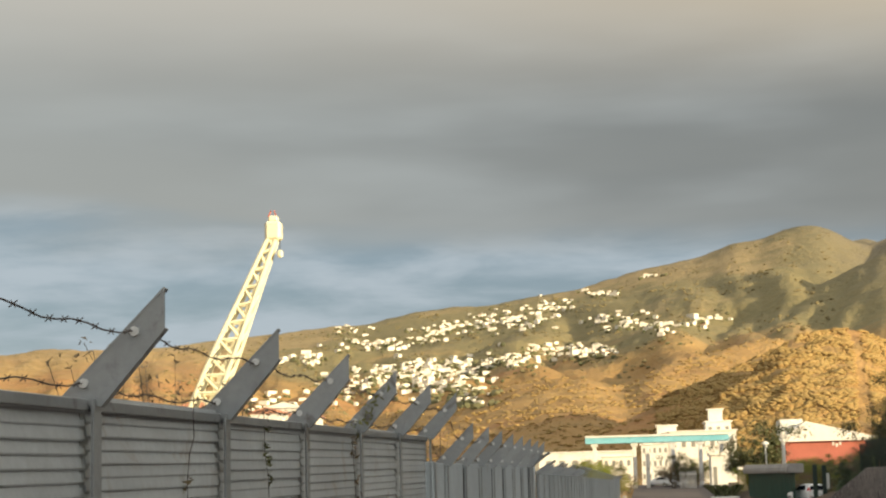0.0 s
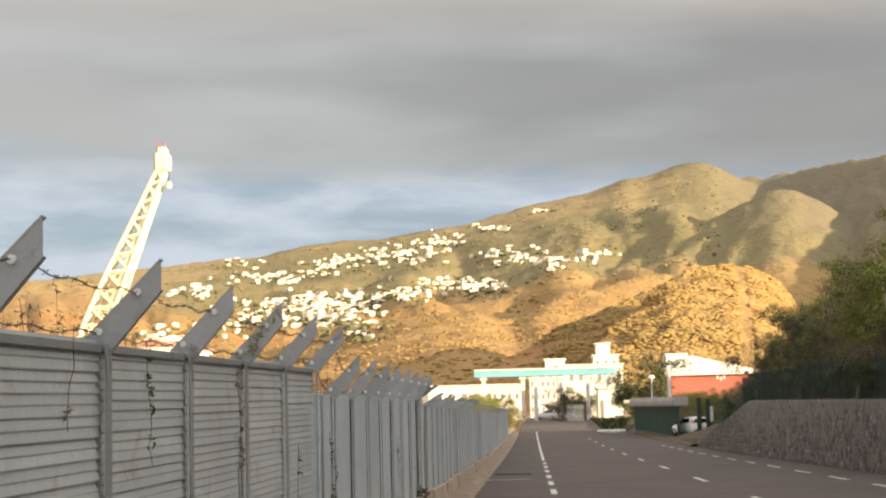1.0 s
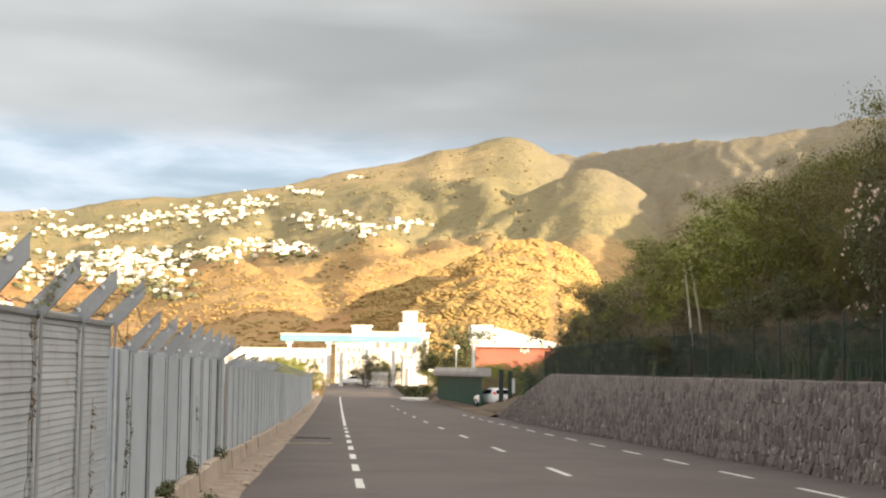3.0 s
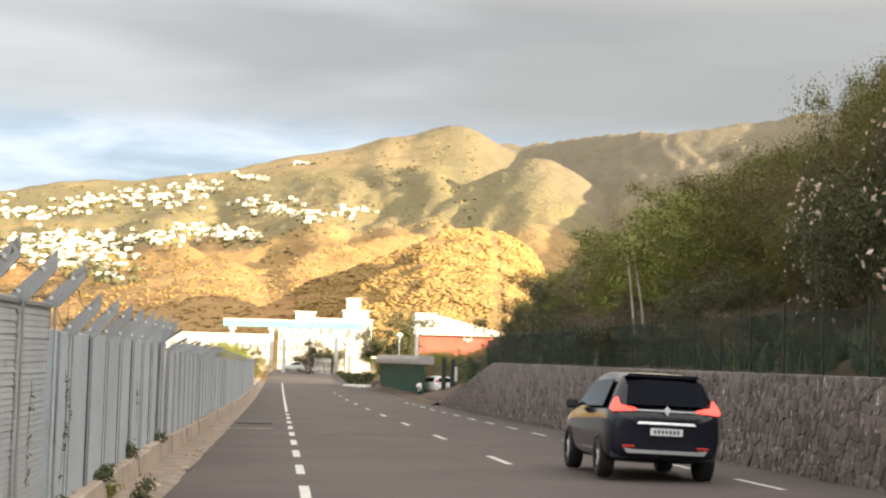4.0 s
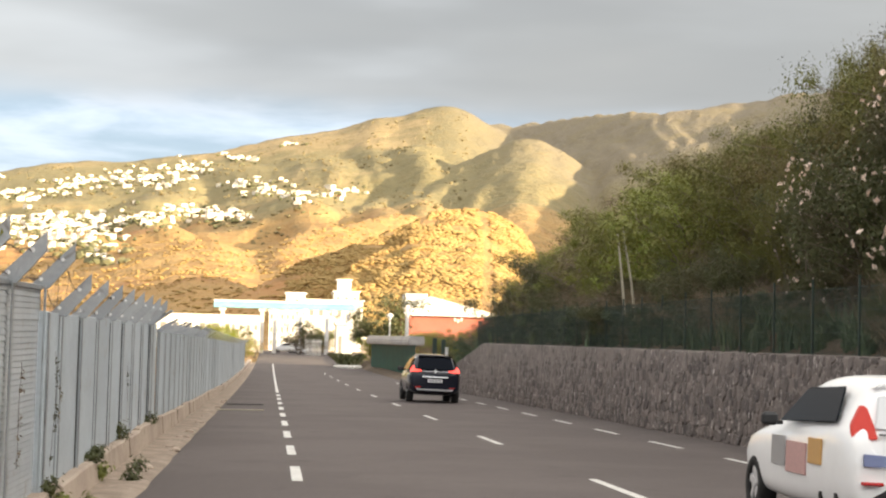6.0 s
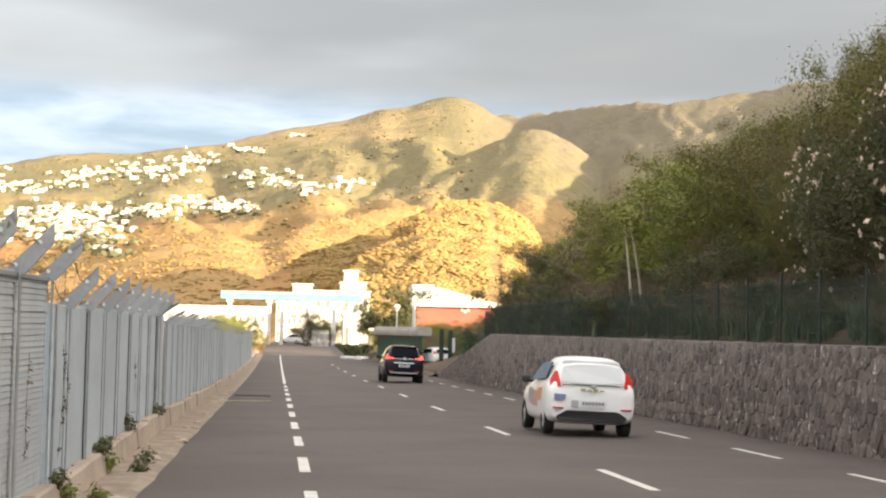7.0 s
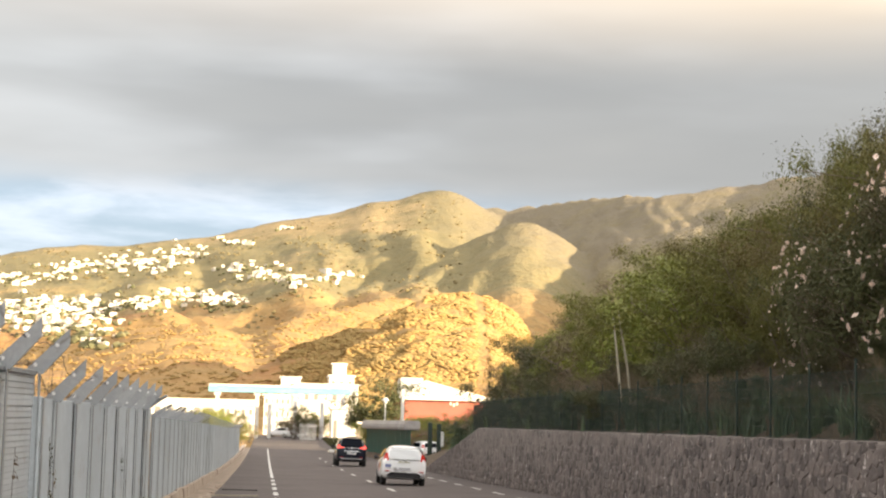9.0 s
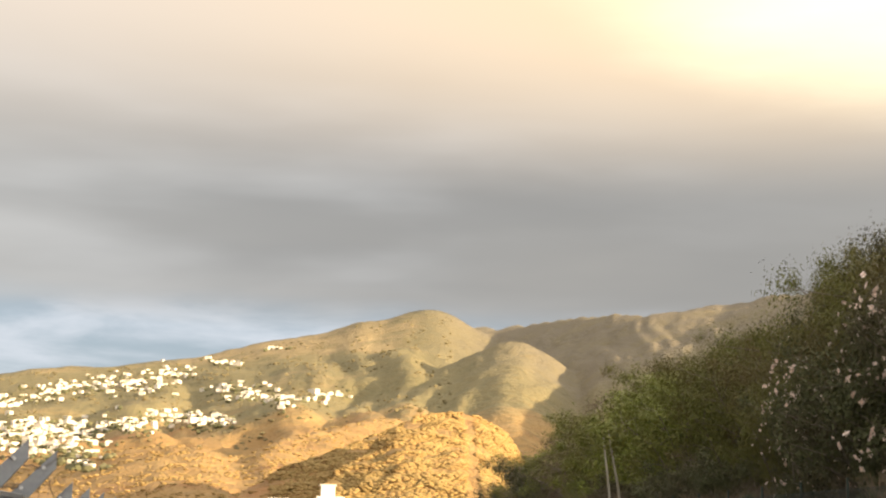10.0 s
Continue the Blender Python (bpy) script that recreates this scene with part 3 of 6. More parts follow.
for y in np.linspace(-20, 190, 160):
    rows.append([bm.verts.new((x + 0.06 * noise.noise(Vector((y * 0.6, x * 2, 5))), y, z + road_z(y) + 0.022 * noise.noise(Vector((x * 6, y * 2.2, 0))))) for x, z in ((-2.06, 0.06), (-1.86, 0.05), (-1.62, 0.04), (-1.46, 0.008))])
for a, b in zip(rows, rows[1:]):
    for i in range(3):
        bm.faces.new((a[i], a[i + 1], b[i + 1], b[i]))
tagged(mesh_ob("verge", bm, DIRT), "broken concrete gutter and dirt beside the road", "verge", kind="structure")


def dash(x, y, length, wide):
    bm = bmesh.new()
    n = 4
    rows = [[bm.verts.new((x + s * wide / 2 + 0.006 * noise.noise(Vector((x, y + k, s))), y + length * k / n, road_z(y + length * k / n) + 0.005)) for s in (-1, 1)] for k in range(n + 1)]
    for a, b in zip(rows, rows[1:]):
        bm.faces.new((a[0], a[1], b[1], b[0]))
    return part("dash", bm, ROAD_PAINT, road)


for i in range(-2, 9):
    dash(0.43, 22.8 + 6.05 * i, 3.0, 0.15)
dash(0.42, 78, 110, 0.13)
for i in range(-1, 9):
    dash(4.67, 33.8 + 13.25 * i, 3.6, 0.14)
for i in range(-2, 14):
    dash(8.32, 27.4 + 6.25 * i, 2.9, 0.13)

# ---- stone retaining wall, wire fence and the bushy bank ----
WALL_X = 10.0


def wall_top(y):
    return 1.86 + 0.0122 * (y - 26.9)


def wall_line(y):
    """The wall bends away from the road towards the yard."""
    return WALL_X + 0.25 * max(0.0, 30 - y) * 0.12


def wall_height(y):
    """The wall runs down to the ground at its far end."""
    return wall_top(y) if y < 80 else lerp(y, [(80, wall_top(80)), (104, 0.35), (140, 0.2)])


def bank_z(x, y):
    d = x - wall_line(min(y, 106)) - 0.5
    top = wall_height(max(y, 20)) + 0.05
    fall = min(1.0, max(0.0, (175 - y) / 75))
    z = top + (0.50 * d if d < 9 else 4.5 + 0.56 * (d - 9))
    z = min(z, 23.0)
    p = Vector((x, y, 0))
    z += 0.35 * noise.noise(p * 0.35) * min(1, d) + 1.2 * noise.noise(p * 0.06) * min(1, max(0, d - 6) / 10)
    return road_z(y) - 0.1 + (z - road_z(y) + 0.1) * fall * fall * (3 - 2 * fall)


bm = bmesh.new()
ys = list(np.linspace(-190, 190, 191))
us = [-0.01, 0, 0.5, 1, 1.6, 2.3, 3, 4, 5, 6, 7.5, 9, 11, 13, 16, 20, 25, 32, 40, 50, 60, 75, 90]
rows = [[bm.verts.new((wall_line(min(y, 106)) + 0.45 + u, y, bank_z(wall_line(min(y, 106)) + 0.5 + u, y) if u >= 0 else -0.4)) for u in us] for y in ys]
for a, b in zip(rows, rows[1:]):
    for i in range(len(us) - 1):
        bm.faces.new((a[i], a[i + 1], b[i + 1], b[i]))
tagged(mesh_ob("bank", bm, EARTH, smooth=True), "dry brown earth bank above the stone wall", "bank", kind="structure")

# the wall's core with a coping of rough mortar
bm = bmesh.new()
rows = []
for y in np.linspace(-30, 107, 138):
    x, t = wall_line(y), wall_height(y)
    w = 0.03 * noise.noise(Vector((y * 0.8, 0, 1)))
    rows.append([bm.verts.new(p) for p in ((x - 0.04, y, -0.2), (x + 0.05, y, t - 0.03), (x + 0.09, y, t + w), (x + 0.5, y, t + w + 0.03), (x + 0.5, y, -0.2))])
for a, b in zip(rows, rows[1:]):
    for i in range(4):
        bm.faces.new((a[i], b[i], b[i + 1], a[i + 1]))
for r in (rows[0], rows[-1]):
    bm.faces.new(r)
bmesh.ops.recalc_face_normals(bm, faces=bm.faces[:])
stone_wall = tagged(mesh_ob("wall_east", bm, MORTAR), "retaining wall of dark rubble basalt stones", "wall", kind="structure")


def clip(poly, nx, ny, d):
    """The part of a polygon on the near side of a line."""
    out = []
    for i, (ax, ay) in enumerate(poly):
        bx, by = poly[(i + 1) % len(poly)]
        sa, sb = ax * nx + ay * ny - d, bx * nx + by * ny - d
        if sa <= 0:
            out.append((ax, ay))
        if (sa < 0 < sb) or (sb < 0 < sa):
            t = sa / (sa - sb)
            out.append((ax + t * (bx - ax), ay + t * (by - ay)))
    return out


def stone_cells(y0, y1, size, seed):
    """Irregular stone outlines that fill the wall's face, in its own length and height."""
    r = random.Random(seed)
    nu, nv = int((y1 - y0) / size), 9
    seeds = {}
    for i in range(-1, nu + 2):
        for j in range(-1, nv + 2):
            seeds[i, j] = (y0 + (i + 0.5 + 0.5 * (j % 2) + r.uniform(-0.36, 0.36)) * size, (j + 0.5 + r.uniform(-0.38, 0.38)) * 0.25)
    cells = []
    for i in range(nu):
        for j in range(nv + 1):
            u, v = seeds[i, j]
            top = wall_height(u) + 0.012
            if v > top:
                continue
            poly = [(u - 0.6, max(v - 0.6, -0.08)), (u + 0.6, max(v - 0.6, -0.08)), (u + 0.6, min(v + 0.6, top)), (u - 0.6, min(v + 0.6, top))]
            for di in (-1, 0, 1):
                for dj in (-1, 0, 1):
                    if (di or dj) and (i + di, j + dj) in seeds:
                        a, b = seeds[i + di, j + dj]
                        nx, ny = a - u, b - v
                        poly = clip(poly, nx, ny, nx * (a + u) / 2 + ny * (b + v) / 2)
            if len(poly) > 2:
                cells.append((u, v, poly, r.uniform(0.006, 0.034), r.random()))
    return cells


def stone_geometry(u, v, poly, proud, ox, oy, oz):
    cu, cv = sum(p[0] for p in poly) / len(poly), sum(p[1] for p in poly) / len(poly)
    verts, n = [], len(poly)
    for shrink, out in ((0.965, -0.03), (0.90, proud * 0.6), (0.68, proud)):
        for pu, pv in poly:
            uu, vv = cu + (pu - cu) * shrink, cv + (pv - cv) * shrink
            lean = 0.02 * (1 - vv / 2)
            x = wall_line(uu) - 0.02 + 0.09 * vv / 2.2 - out - lean + 0.02 * noise.noise(Vector((uu * 5, vv * 5, shrink)))
            verts.append((x - ox, uu - oy, vv - oz))
    faces = [[k * n + i, k * n + (i + 1) % n, (k + 1) * n + (i + 1) % n, (k + 1) * n + i] for k in (0, 1) for i in range(n)]
    faces.append([2 * n + i for i in range(n)])
    return verts, faces


cells = stone_cells(18, 106, 0.29, 11)
near = sorted((c for c in cells if 26 <= c[0] <= 44), key=lambda c: c[0])[:300]
near_ids = {id(c) for c in near}
for u, v, poly, proud, _ in near:
    vs, fs = stone_geometry(u, v, poly, proud, wall_line(u), u, v)
    me = bpy.data.meshes.new("stone")
    me.from_pydata(vs, [], fs)
    me.materials.append(STONE)
    share("stone", me, stone_wall, pose(wall_line(u), u, v))
vs, fs = [], []
for c in cells:
    if id(c) not in near_ids:
        a, b = stone_geometry(*c[:4], 0, 0, 0)
        fs += [[k + len(vs) for k in f] for f in b]
        vs += a
me = bpy.data.meshes.new("stones")
me.from_pydata(vs, [], fs)
me.materials.append(STONE)
tagged(new("stones", me), kind="stuff").parent = stone_wall

# green wire fence on the wall
wire_fence = tagged(empty("wire_fence"), "dark green welded wire fence on top of the wall", "fence")
bm = bmesh.new()
for k in range(50):
    box(bm, -0.0025, 0.0025, k * 0.05 + 0.02, k * 0.05 + 0.025, 0.0, 1.25)
for k in range(7):
    box(bm, -0.006, 0.006, 0.0, 2.48, 0.02 + k * 0.2, 0.026 + k * 0.2)
WIRE_PANEL = bpy.data.meshes.new("wire_panel")
bm.to_mesh(WIRE_PANEL)
bm.free()
WIRE_PANEL.materials.append(MESH_GREEN)
bm = bmesh.new()
box(bm, -0.02, 0.02, -0.02, 0.02, 0, 1.42, 0.005)
box(bm, -0.023, 0.023, -0.023, 0.023, 1.42, 1.44, 0.005)
WIRE_POST = bpy.data.meshes.new("post")
bm.to_mesh(WIRE_POST)
bm.free()
WIRE_POST.materials.append(MESH_GREEN)
y = 14.0
while y < 84:
    x, z = wall_line(y) + 0.3, wall_height(y) + 0.02
    yaw = -math.degrees(math.atan2(wall_line(y + 2.5) - wall_line(y), 2.5))
    share("post", WIRE_POST, wire_fence, pose(x, y, z))
    tagged(share("wire_panel", WIRE_PANEL, wire_fence, pose(x, y, z, 0.7, 0, yaw)), kind="stuff")
    y += 2.5


# ---- plants ----
def leaf_cloud(rng, clumps, per, size, spread):
    """Leaf blades scattered round clump centres: vertices and faces."""
    vs, fs = [], []
    for c in clumps:
        n = int(per)
        pts = rng.normal(0, 1, (n, 3)) * np.array(spread) * c[3] + np.array(c[:3])
        face = (pts - np.array(c[:3])) / (np.array(spread) * c[3]) + np.array((0.0, 0.0, 0.5)) + rng.normal(0, 0.75, (n, 3))
        face /= np.linalg.norm(face, axis=1, keepdims=True) + 1e-6
        d1 = np.cross(face, rng.normal(0, 1, (n, 3)))
        d1 /= np.linalg.norm(d1, axis=1, keepdims=True) + 1e-6
        d2 = np.cross(face, d1)
        s = size * rng.uniform(0.6, 1.4, (n, 1))
        quad = np.stack([pts - d1 * s, pts + d2 * s * 0.6, pts + d1 * s - d2 * s * 0.2], 1).reshape(-1, 3)
        k = len(vs)
        vs += quad.tolist()
        fs += [(k + 3 * i, k + 3 * i + 1, k + 3 * i + 2) for i in range(n)]
    return vs, fs


def data_mesh(name, vs, fs, mat):
    me = bpy.data.meshes.new(name)
    me.from_pydata(vs, [], fs)
    me.materials.append(mat)
    return me


def shrub(name, seed, leaf, label, category="shrub", per=125, size=0.078, n_clumps=40, bark=None, flowers=0, tall=1.0, low=0.1, far=False):
    """A plant of unit height 1 m scale 4: limbs that fork, and clumps of leaves at their ends, uneven in outline."""
    rng = np.random.default_rng(seed)
    thing = empty(name)
    bm = bmesh.new()
    clumps = []
    stems = 5 if tall < 1.5 else 2
    for s in range(stems):
        a = rng.uniform(0, 6.28)
        p, d = Vector((rng.normal(0, 0.12), rng.normal(0, 0.12), -0.15)), Vector((math.cos(a) * 0.45, math.sin(a) * 0.45, 1.0 + 0.3 * tall))
        r = 0.07
        for k in range(5):
            q = p + d * (0.62 + 0.12 * rng.random())
            rod(bm, p, q, r, r * 0.7, 6)
            for b in range(3):
                e = q + Vector((rng.normal(0, 0.75), rng.normal(0, 0.75), rng.uniform(0.0, 0.8)))
                rod(bm, q, e, r * 0.45, 0.008, 5)
                if q.z > low * 4:
                    clumps.append((e.x, e.y, e.z, rng.uniform(0.6, 1.25)))
            d = (d + Vector((rng.normal(0, 0.35), rng.normal(0, 0.35), -0.1))).normalized() * d.length * 0.93
            p, r = q, r * 0.72
    while len(clumps) < n_clumps:
        a, u = rng.uniform(0, 6.28), rng.uniform(0.2, 1.5)
        clumps.append((u * math.cos(a), u * math.sin(a), rng.uniform(low * 4, 3.2 - 0.5 * u), rng.uniform(0.6, 1.2)))
    part("trunk", bm, bark or BARK, thing)
    vs, fs = leaf_cloud(rng, clumps, per, size, (0.30, 0.30, 0.24))
    crown = new("crown", data_mesh("crown", vs, fs, leaf))
    crown.parent = thing
    if flowers:
        vs, fs = [], []
        lower = [c for c in clumps if c[2] < 4.3]
        bunches = [lower[int(rng.integers(len(lower)))] for _ in range(9)]
        for _ in range(flowers):
            c = bunches[int(rng.integers(9))]
            p = np.array(c[:3]) * (1.15, 1.15, 1.0) + rng.normal(0, 0.30, 3)
            wide = rng.uniform(0.026, 0.042)
            for b in range(6):
                e1, e2 = rng.normal(0, wide, 3), rng.normal(0, wide, 3)
                k = len(vs)
                vs += [(p + e1).tolist(), (p + e2).tolist(), (p - e1).tolist(), (p - e2).tolist()]
                fs.append((k, k + 1, k + 2, k + 3))
        tagged(new("blossom", data_mesh("blossom", vs, fs, FLOWER)), "pale pink blossoms").parent = thing
    return tagged(thing, label, category)


KINDS = {
    "green": [shrub("shrub", s, LEAF_GREEN, "dense green shrub on the dry bank", per=230, size=0.06) for s in (1, 2)],
    "fresh": [shrub("shrub", s, LEAF_FRESH, "bright yellow-green leafy shrub on the bank", per=260, size=0.06) for s in (3, 4)],
    "dry": [shrub("dry_shrub", s, LEAF_DRY, "dry brown twiggy shrub with sparse leaves", per=70, size=0.05) for s in (5, 6)],
    "dark": [shrub("shrub", s, LEAF_DARK, "dark green shady shrub on the bank", per=200, size=0.065) for s in (7, 8)],
    "flower": [shrub("flowering_shrub", 19, LEAF_DARK, "dark shrub dotted with pale pink blossoms", per=260, size=0.05, flowers=120)],
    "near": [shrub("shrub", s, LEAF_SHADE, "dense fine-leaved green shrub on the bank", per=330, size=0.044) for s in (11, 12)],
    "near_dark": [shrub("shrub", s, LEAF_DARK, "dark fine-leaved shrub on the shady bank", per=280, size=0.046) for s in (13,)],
    "low": [shrub("shrub", s, LEAF_LOW, "low dark green shrub behind the wire fence", per=150, size=0.10) for s in (41, 42)],
    "layered": [shrub("tree", 17, LEAF_DARK, "open dark tree with layered clumps of leaves on the bank", "tree", per=130, size=0.075, n_clumps=30, tall=1.6, low=0.35)],
}
SIGHT = [(6.4, 0.06), (7.0, 0.14), (7.6, 0.22), (8.3, 0.29), (8.7, 0.39), (9.2, 0.45), (10.2, 0.475), (11.1, 0.505), (12, 0.51), (13.4, 0.535), (14, 0.545), (14.9, 0.535), (16, 0.545), (17.4, 0.56), (18.2, 0.57), (19.0, 0.59), (19.8, 0.64), (20.5, 0.71), (21.2, 0.79), (22.5, 0.86), (30, 0.88)]
FIRST = {}


def plant(kind, x, y, z, height, spin, wide=1.0):
    pool = KINDS[kind]
    src = pool[int(spin * 7) % len(pool)]
    m = pose(x, y, z, 0, 0, spin * 57)
    s = height / 5.4
    if src not in FIRST:
        FIRST[src] = True
        ob = src
        ob.matrix_basis = m
    else:
        ob = copy_thing(src, m)
    ob.scale = (s * wide, s * wide, s)
    ob["group"] = "shrubs on the bank"
    return ob


rng = random.Random(21)
for row, x0 in enumerate((11.35, 12.5, 13.9, 16.2, 18.8, 22.0)):
    y = 19.0
    while y < 150 and not (row < 2 and y > 96):
        x = x0 + rng.uniform(-0.6, 0.6) + (wall_line(min(y, 106)) - 10.0)
        az = math.degrees(math.atan2(x, y))
        g = bank_z(x, y)
        sight = lerp(az, SIGHT) * x + 1.65
        room = (sight - g) * (rng.uniform(0.78, 1.0) if row > 1 else rng.uniform(0.3, 0.5))
        room = min(room, 5.8 if az < 19.3 else 6.8) * (1.0 if az < 17.3 else 0.84 if az < 19.1 else 0.93) * (0.6 if row < 2 and az > 15.5 else 1.0)
        if room > 0.9:
            u = rng.random()
            if 15.3 < az and row > 1:
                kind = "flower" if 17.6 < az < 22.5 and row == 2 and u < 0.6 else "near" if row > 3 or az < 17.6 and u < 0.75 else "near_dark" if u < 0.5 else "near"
            elif row < 2:
                kind = "dry" if u < (0.75, 0.70)[row] else "dark"
            elif az < 9.8:
                kind = "layered" if u < 0.5 else "dry" if u < 0.8 else "green"
            else:
                kind = "fresh" if u < 0.45 else "green" if u < 0.74 else "dry"
            plant(kind, x, y, g - 0.1, room, rng.random() * 6.28, rng.uniform(0.9, 1.25) * (1.0 if az < 17 else 0.75 if az < 18.4 else 0.55))
        y += rng.uniform(1.7, 2.9) * (0.8 + row * 0.11) * (1 if y < 80 else 1.4)
for az, x in ((18.35, 12.3), (19.5, 12.5), (20.6, 12.4), (21.6, 12.5)):
    y = x / math.tan(radians(az))
    g = bank_z(x, y)
    plant("flower", x, y, g - 0.1, (lerp(az, SIGHT) * x + 1.65 - g) * 0.60, az * 2.3, 0.8)
def strap_clump(seed, blades, mat):
    """A tuft of long strap leaves that arch outwards."""
    r = np.random.default_rng(seed)
    vs, fs = [], []
    for _ in range(blades):
        a, l, lean, w = r.uniform(0, 6.28), r.uniform(0.55, 1.15), r.uniform(0.1, 0.75), r.uniform(0.018, 0.04)
        dx, dy = math.cos(a), math.sin(a)
        bx, by, k = r.normal(0, 0.13), r.normal(0, 0.13), len(vs)
        for t in (0.0, 0.4, 0.75, 1.0):
            out, z, half = lean * l * t * t, l * t * (1 - 0.25 * lean * t), w * (1 - t * 0.9)
            vs += [(bx + dx * out - dy * half, by + dy * out + dx * half, z), (bx + dx * out + dy * half, by + dy * out - dx * half, z)]
        fs += [(k + 2 * q, k + 2 * q + 1, k + 2 * q + 3, k + 2 * q + 2) for q in range(3)]
    return data_mesh("leaves", vs, fs, mat)


TUFTS = [strap_clump(s, 70, m) for s, m in ((61, LEAF_STRAP), (62, LEAF_STRAP), (63, LEAF_STRAP), (64, LEAF_DRY))]
rng = random.Random(33)
y = 21.0
while y < 98:
    for row in range(2):
        x = wall_line(y) + 0.62 + row * 0.55 + rng.uniform(-0.15, 0.2)
        yy = y + rng.uniform(-0.25, 0.25)
        dry = rng.random() < 0.12
        ob = new("strap_leaf_plant", TUFTS[3 if dry else int(rng.random() * 3)])
        size = rng.uniform(0.45, 0.9)
        ob.matrix_basis = pose(x, yy, bank_z(x, yy) - 0.06, 0, 0, rng.uniform(0, 360)) @ Matrix.Diagonal((size, size, size * rng.uniform(0.8, 1.2), 1))
        tagged(ob, "dry brown tuft of grass behind the wire fence" if dry else "dark green strap-leaved plant behind the wire fence", "plant", "undergrowth behind the wire fence")
    y += rng.uniform(0.5, 1.0) * (1 if y < 60 else 1.4)

# low dark shrubs that press against the wire
y = 24.0
while y < 98:
    x = wall_line(y) + 0.95 + rng.uniform(-0.1, 0.5)
    u = rng.random()
    plant("low" if u < (0.85 if y > 38 else 0.55) else "dry", x, y, bank_z(x, y) - 0.1, rng.uniform(0.8, 1.55) * (1.0 if y > 38 else 0.75), u * 6.28, 1.25)
    y += rng.uniform(0.8, 1.7) * (1.0 if y < 60 else 1.3)

# two slim pale trunks
for x, y, lean in ((10.95, 51.6, 0.10), (11.35, 51.9, 0.17)):
    tree = empty("sapling", pose(x, y, bank_z(x, y) - 0.1))
    bm = bmesh.new()
    rod(bm, (0, 0, 0), (-lean, 0.1, 1.6), 0.045, 0.04, 7), rod(bm, (-lean, 0.1, 1.6), (-lean * 2.6, 0.3, 3.4), 0.04, 0.025, 7)
    part("trunk", bm, PALE_BARK, tree)
    vs, fs = leaf_cloud(np.random.default_rng(int(x * 10)), [(-lean * 2.6, 0.3, 3.5, 0.9), (-lean * 2 + 0.3, 0.2, 3.1, 0.7)], 70, 0.10, (0.35, 0.35, 0.3))
    new("crown", data_mesh("crown", vs, fs, LEAF_GREEN)).parent = tree
    tagged(tree, "slim pale sapling trunk on the bank", "tree")

# ---- vehicles ----
def car_paint(name, col, rough=0.25, metal=0.0):
    return material(name, plain(col, 0.05, 5.0), rough, metal)


NAVY = car_paint("black_blue_paint", (0.010, 0.012, 0.022), 0.12)
WHITE_PAINT = car_paint("white_car_paint", (0.93, 0.94, 0.95), 0.2)
TYRE = material("tyre_rubber", plain((0.02, 0.02, 0.02)), 0.85)
RIM = material("alloy_rim", plain((0.68, 0.68, 0.69)), 0.35, 0.3)
TINT = material("tinted_glass", plain((0.007, 0.009, 0.014), 0.02), 0.06)
next(x for x in TINT.node_tree.nodes if x.type == "BSDF_PRINCIPLED").inputs["Specular IOR Level"].default_value = 0.03
# the bright sky's reflection is put into this glass's base colour
SKY_GLASS = material("rear_glass_painted_sky", plain((0.66, 0.68, 0.70), 0.05), 0.05)
# chrome with its sky reflection painted as a pale, barely metallic colour
CHROME = material("chrome", plain((0.86, 0.88, 0.92), 0.03), 0.25, 0.2)
PLASTIC = material("black_plastic", plain((0.025, 0.025, 0.027)), 0.6)
SKID = material("silver_trim", plain((0.50, 0.50, 0.51)), 0.35, 0.5)
PLATE = material("number_plate", plain((0.78, 0.78, 0.80), 0.04), 0.4)
INK = material("plate_bars", plain((0.12, 0.12, 0.16)), 0.5)
STICKER = material("blue_grey_sticker", plain((0.20, 0.24, 0.42)), 0.5)
ORANGE_DECAL = material("orange_decal", plain((0.62, 0.36, 0.12), 0.2), 0.4)
OLIVE_DECAL = material("olive_lettering", plain((0.38, 0.36, 0.20), 0.1), 0.5)
PINK_DECAL = material("pink_decal", plain((0.60, 0.36, 0.34), 0.25), 0.4)
REFLECTOR = material("red_reflector", plain((0.45, 0.02, 0.02)), 0.25)


def glowing(name, col, strength):
    mat = material(name, plain((0.5, 0.03, 0.02), 0.02), 0.2)
    bsdf = next(x for x in mat.node_tree.nodes if x.type == "BSDF_PRINCIPLED")
    bsdf.inputs["Emission Color"].default_value = (*col, 1)
    bsdf.inputs["Emission Strength"].default_value = strength
    return mat


TAIL_LIT = glowing("lit_tail_light", (1.0, 0.10, 0.07), 1.4)
TAIL_DIM = glowing("red_tail_light", (1.0, 0.08, 0.05), 0.10)


